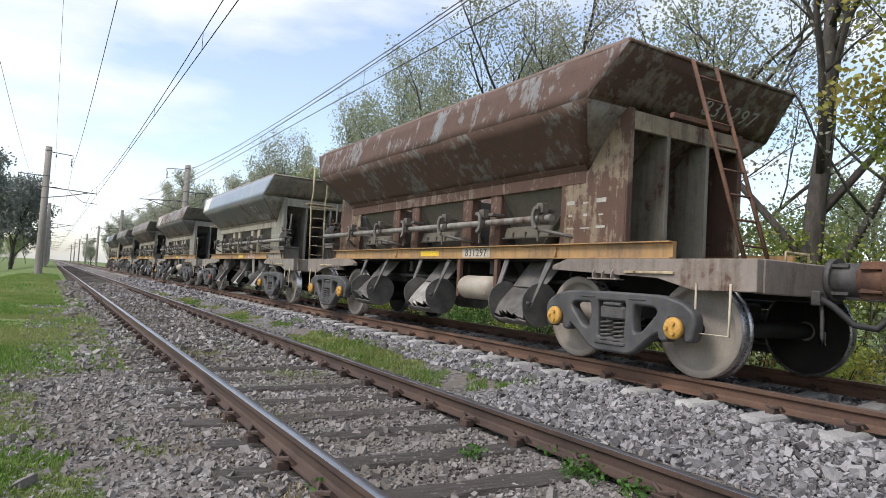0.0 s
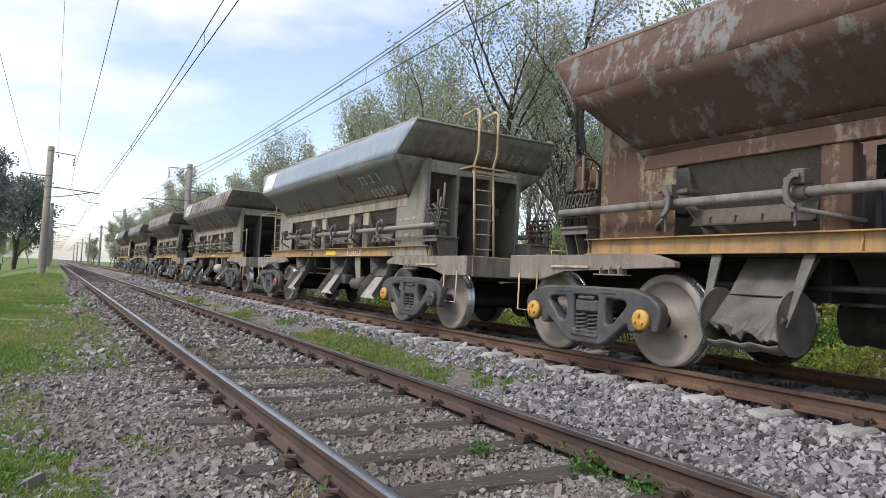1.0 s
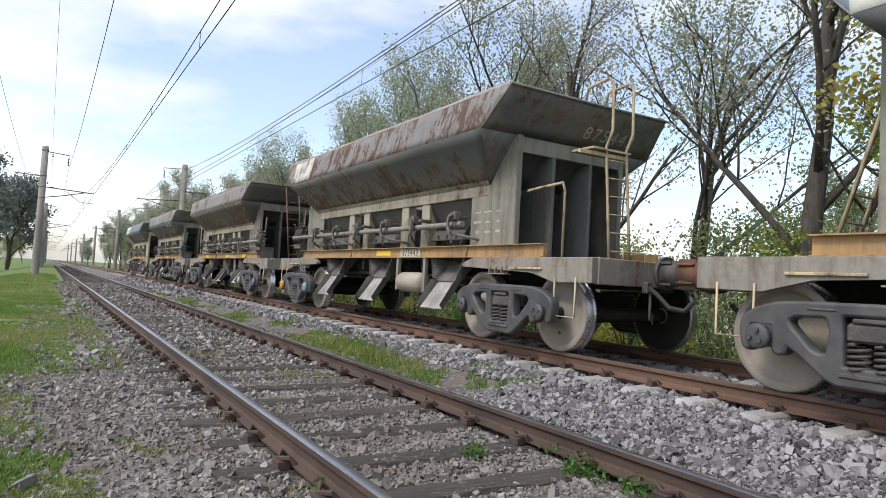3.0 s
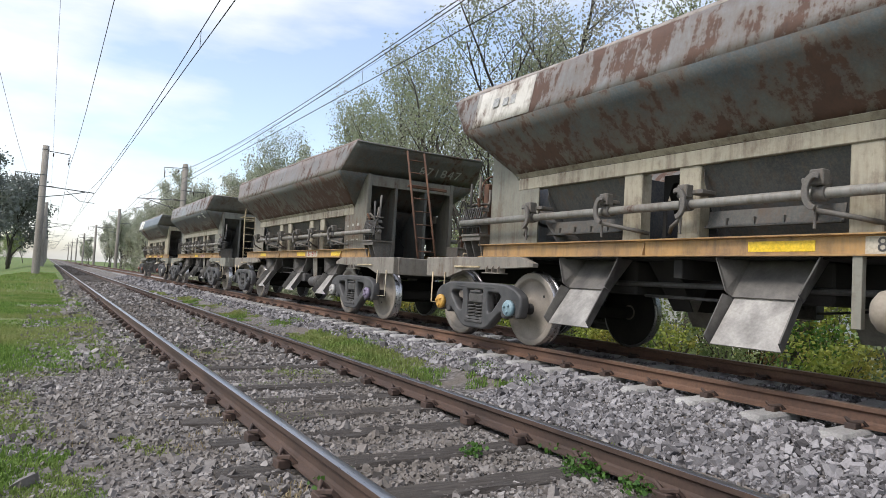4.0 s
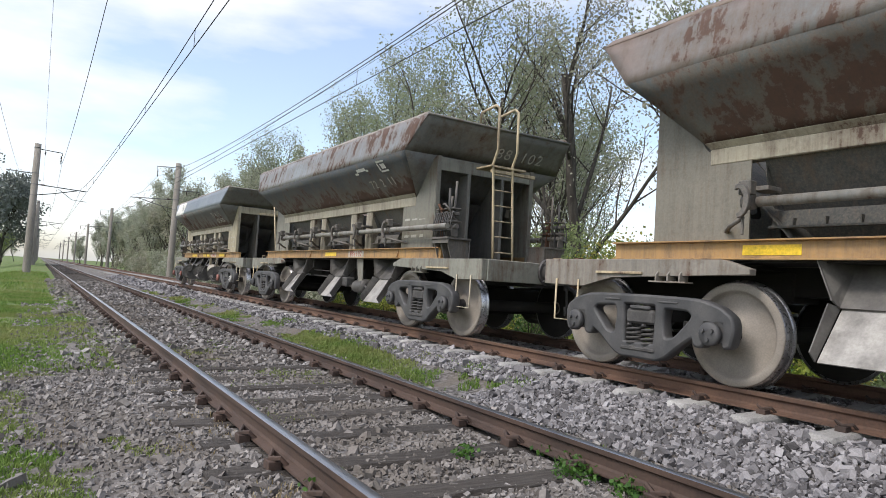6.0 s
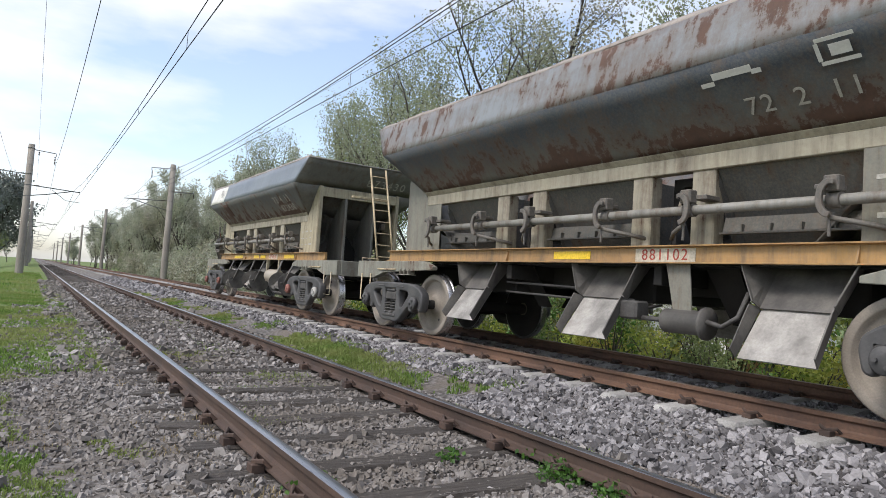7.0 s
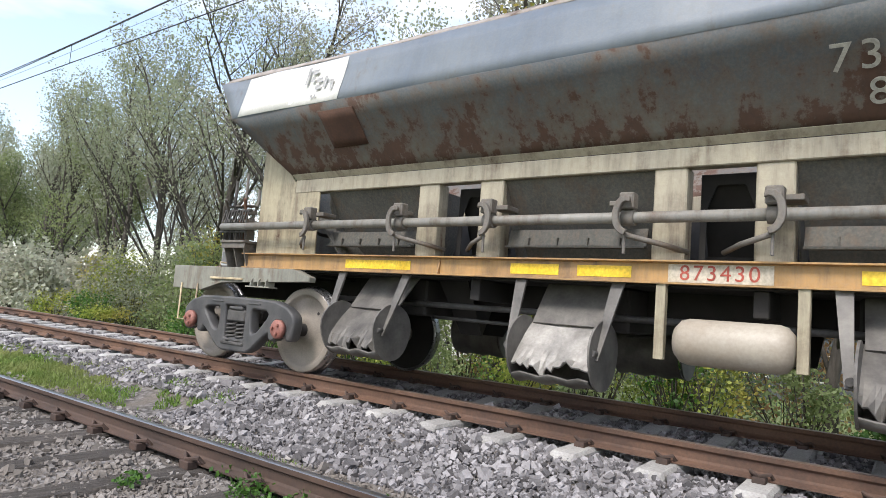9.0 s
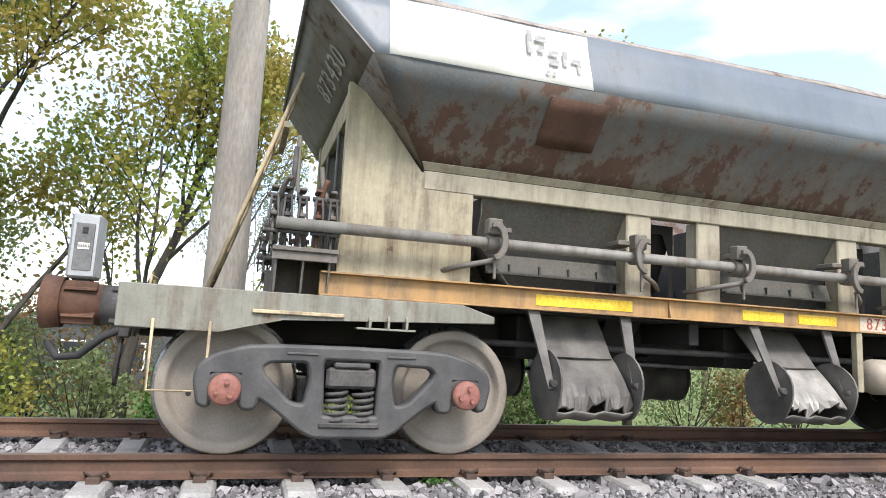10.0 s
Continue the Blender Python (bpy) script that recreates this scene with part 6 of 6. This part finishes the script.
yel2 = make_tree("tree", "green tree with brown autumn tips", 44, 8.5, 0.7, 0.12, (9, 6, 4), AUTUMN, 12500, 0.105, 0.55)
yel2.matrix_basis = pose(13.4, 1.2, -0.9, 0, 0, 50)
copy_thing(yel, pose(14.5, -4.5, -1.0, 0, 0, 130))
copy_thing(yel2, pose(14.0, -9.5, -1.0, 0, 0, 220))
dk = make_tree("tree", "dark dense tree standing in the field", 45, 12, 0.7, 0.25, (10, 5, 3), DARKLEAF_HAZED, 12000, 0.3, 1.1)
dk.matrix_basis = pose(-7.6, 112, -1.9) @ Matrix.Scale(1.4, 4)
copy_thing(dk, pose(-6.0, 140, -1.8, 0, 0, 70))
copy_thing(dk, pose(-13, 118, -2.2, 0, 0, 160))


def bush(x, y, w, h, n, leaf, mat, label, seed):
    b = tagged(new("bush"), label, "bush", "bushes along the far side")
    b.location = (x, y, ground_z(x, y))
    rnd = random.Random(seed)
    c = [(rnd.uniform(-w, w) * 0.6, rnd.uniform(-w, w) * 0.6, rnd.uniform(0.1, 0.85) * h) for _ in range(14)]
    leaf_cloud("leaves", mat, c, w * 0.5, n, leaf, seed, b, min(1, h / w * 0.7), 0.6)
    bm = bmesh.new()
    for q in c:
        tube_in(bm, [(q[0] * 0.2, q[1] * 0.2, -0.05), (q[0] * 0.7, q[1] * 0.7, q[2] * 0.5), q], 0.018, 4, 0.006)
    part("stem", done(bm), BARK, b)
    return b


rb = random.Random(77)
for k in range(6):
    bush(15.4 + (k % 3) * 1.3, 18.0 + k * 1.3, 1.8, 4.4, 3200, 0.10, (POPLAR_PALE, POPLAR, POPLAR_PALE)[k % 3], "pale thicket of poplar suckers below the trees", 500 + k)
for k in range(30):
    y = -6 + k * 1.05 + rb.uniform(-0.4, 0.4)
    mat, lab = ((WEED, "dark green weedy bush beside the track"), (GREEN_L, "green leafy bush beside the track"), (AUTUMN, "ochre and green bush beside the track"))[k % 3]
    bush(rb.uniform(10.4, 12.2), y, rb.uniform(0.6, 1.0), rb.uniform(0.7, 1.35), 1100, 0.075, mat, lab, 100 + k)
for k in range(16):
    y = 4 + k * 1.4 + rb.uniform(-0.5, 0.5)
    bush(rb.uniform(12.3, 14.6), y, rb.uniform(1.3, 1.9), rb.uniform(2.6, 4.4), 4200, 0.09, (GREEN_L, POPLAR, AUTUMN, GREEN_L)[k % 4], "tall leafy shrub beside the tree trunks", 400 + k)
for k in range(22):
    y = -16 + k * 2.0 + rb.uniform(-0.6, 0.6)
    bush(rb.uniform(14.5, 19.5), y, rb.uniform(1.3, 2.0), rb.uniform(1.6, 3.3), 2600, 0.10, (GREEN_L, RUSTLEAF, GREEN_L, AUTUMN)[k % 4], "leafy green shrub below the trees", 300 + k)
for k in range(34):
    y = 22 + k * 3.0 + rb.uniform(-1, 1)
    # undergrowth takes the paler leaves too, with haze in their colour
    bush(rb.uniform(12.0, 14.6), y, rb.uniform(1.6, 2.4), rb.uniform(2.4, 4.6), 1900, 0.20, (POPLAR, POPLAR_PALE, HAZE, POPLAR_PALE)[k % 4], "tangled undergrowth below the trees", 200 + k)

# ---- beyond the trees ----
WALL_W = surface("white_render", (0.66, 0.65, 0.63), (0.74, 0.73, 0.71), 0.8, 0.9, 0, 0.1)
WALL_D = surface("dark_shopfront", (0.05, 0.055, 0.06), (0.085, 0.09, 0.095), 1, 0.6, 0, 0.1)
WALL_G = surface("grey_render", (0.32, 0.31, 0.30), (0.42, 0.40, 0.385), 0.8, 0.9, 0, 0.1)
ROOF = surface("pale_roof", (0.42, 0.42, 0.43), (0.5, 0.5, 0.5), 1.5, 0.8, 0, 0.2)
GLASS = surface("dark_window", (0.03, 0.035, 0.04), (0.05, 0.055, 0.06), 1, 0.15, 0, 0)


def house(x, y, w, l, h, wall, label):
    z = ground_z(x, y) - 0.05
    hs = tagged(new("house"), label, "house", "houses beyond the trees")
    hs.location = (x, y, z)
    part("wall", box(-w / 2, w / 2, -l / 2, l / 2, 0, h, 0.01), wall, hs)
    part("roof", box(-w / 2 - 0.2, w / 2 + 0.2, -l / 2 - 0.2, l / 2 + 0.2, h + 0.004, h + 0.22, 0.02), ROOF, hs)
    n = max(2, int(l / 2.4))
    for k in range(n):
        yy = -l / 2 + l * (k + 0.5) / n
        f = part("window", box(-w / 2 - 0.05, -w / 2 + 0.02, yy - 0.5, yy + 0.5, 1.0, 2.2, 0.01), WHITE_PAINT, hs)
        part("pane", box(-w / 2 - 0.062, -w / 2 - 0.055, yy - 0.43, yy + 0.43, 1.07, 2.13, 0.0), GLASS, f)
    return hs


house(34, 26, 8, 14, 3.4, WALL_W, "white rendered single-storey house with small windows")
house(36, 6, 8, 12, 3.0, WALL_D, "dark fronted building with a pale flat roof")
house(35, -10, 8, 14, 3.2, WALL_G, "grey rendered low house")
house(38, 46, 8, 14, 4.2, WALL_W, "white rendered house behind the trees")
house(40, 70, 8, 16, 3.6, WALL_G, "grey house far behind the trees")


def fence(x, y0, y1, z):
    f = tagged(new("fence"), "black metal railing along the street", "fence")
    f.location = (x, y0, z)
    n = int((y1 - y0) / 0.14)
    me, post = box(-0.01, 0.01, -0.01, 0.01, 0, 1.3, 0.0), box(-0.03, 0.03, -0.03, 0.03, 0, 1.4, 0.0)
    for k in range(min(n, 290)):
        part("bar", post if k % 16 == 0 else me, WALL_D, f).location = (0, k * 0.14, 0)
    for q in (0.2, 1.2):
        part("fence_rail", box(-0.015, 0.015, 0, 0.14 * min(n, 290), q, q + 0.04, 0.0), WALL_D, f)


fence(23.0, -6, 34, -1.75)


def parked_car(x, y):
    c = tagged(new("car"), "pale blue parked car beyond the bushes", "car")
    c.location = (x, y, ground_z(x, y))
    yz = [(-2.0, 0.35), (-2.05, 0.7), (-1.3, 0.85), (-0.7, 1.38), (0.7, 1.42), (1.4, 0.95), (2.0, 0.88), (2.05, 0.35)]
    body = part("body", slab([(-0.8, a, b) for a, b in yz], -1.6), surface("car_paint", (0.45, 0.52, 0.58), (0.5, 0.56, 0.62), 2, 0.3, 0, 0), c)
    part("window", slab([(-0.805, a, b) for a, b in ((-1.1, 0.9), (-0.62, 1.32), (0.62, 1.35), (1.2, 0.95))], -0.01), GLASS, c)
    for a in (-1.3, 1.3):
        w = part("wheel", lathe([(-0.1, 0.18), (-0.1, 0.31), (0.1, 0.31), (0.1, 0.18)], 20), RUBBER, c)
        w.location = (-0.75, a, 0.31)
    return c


parked_car(25.5, -6.0)


motions()
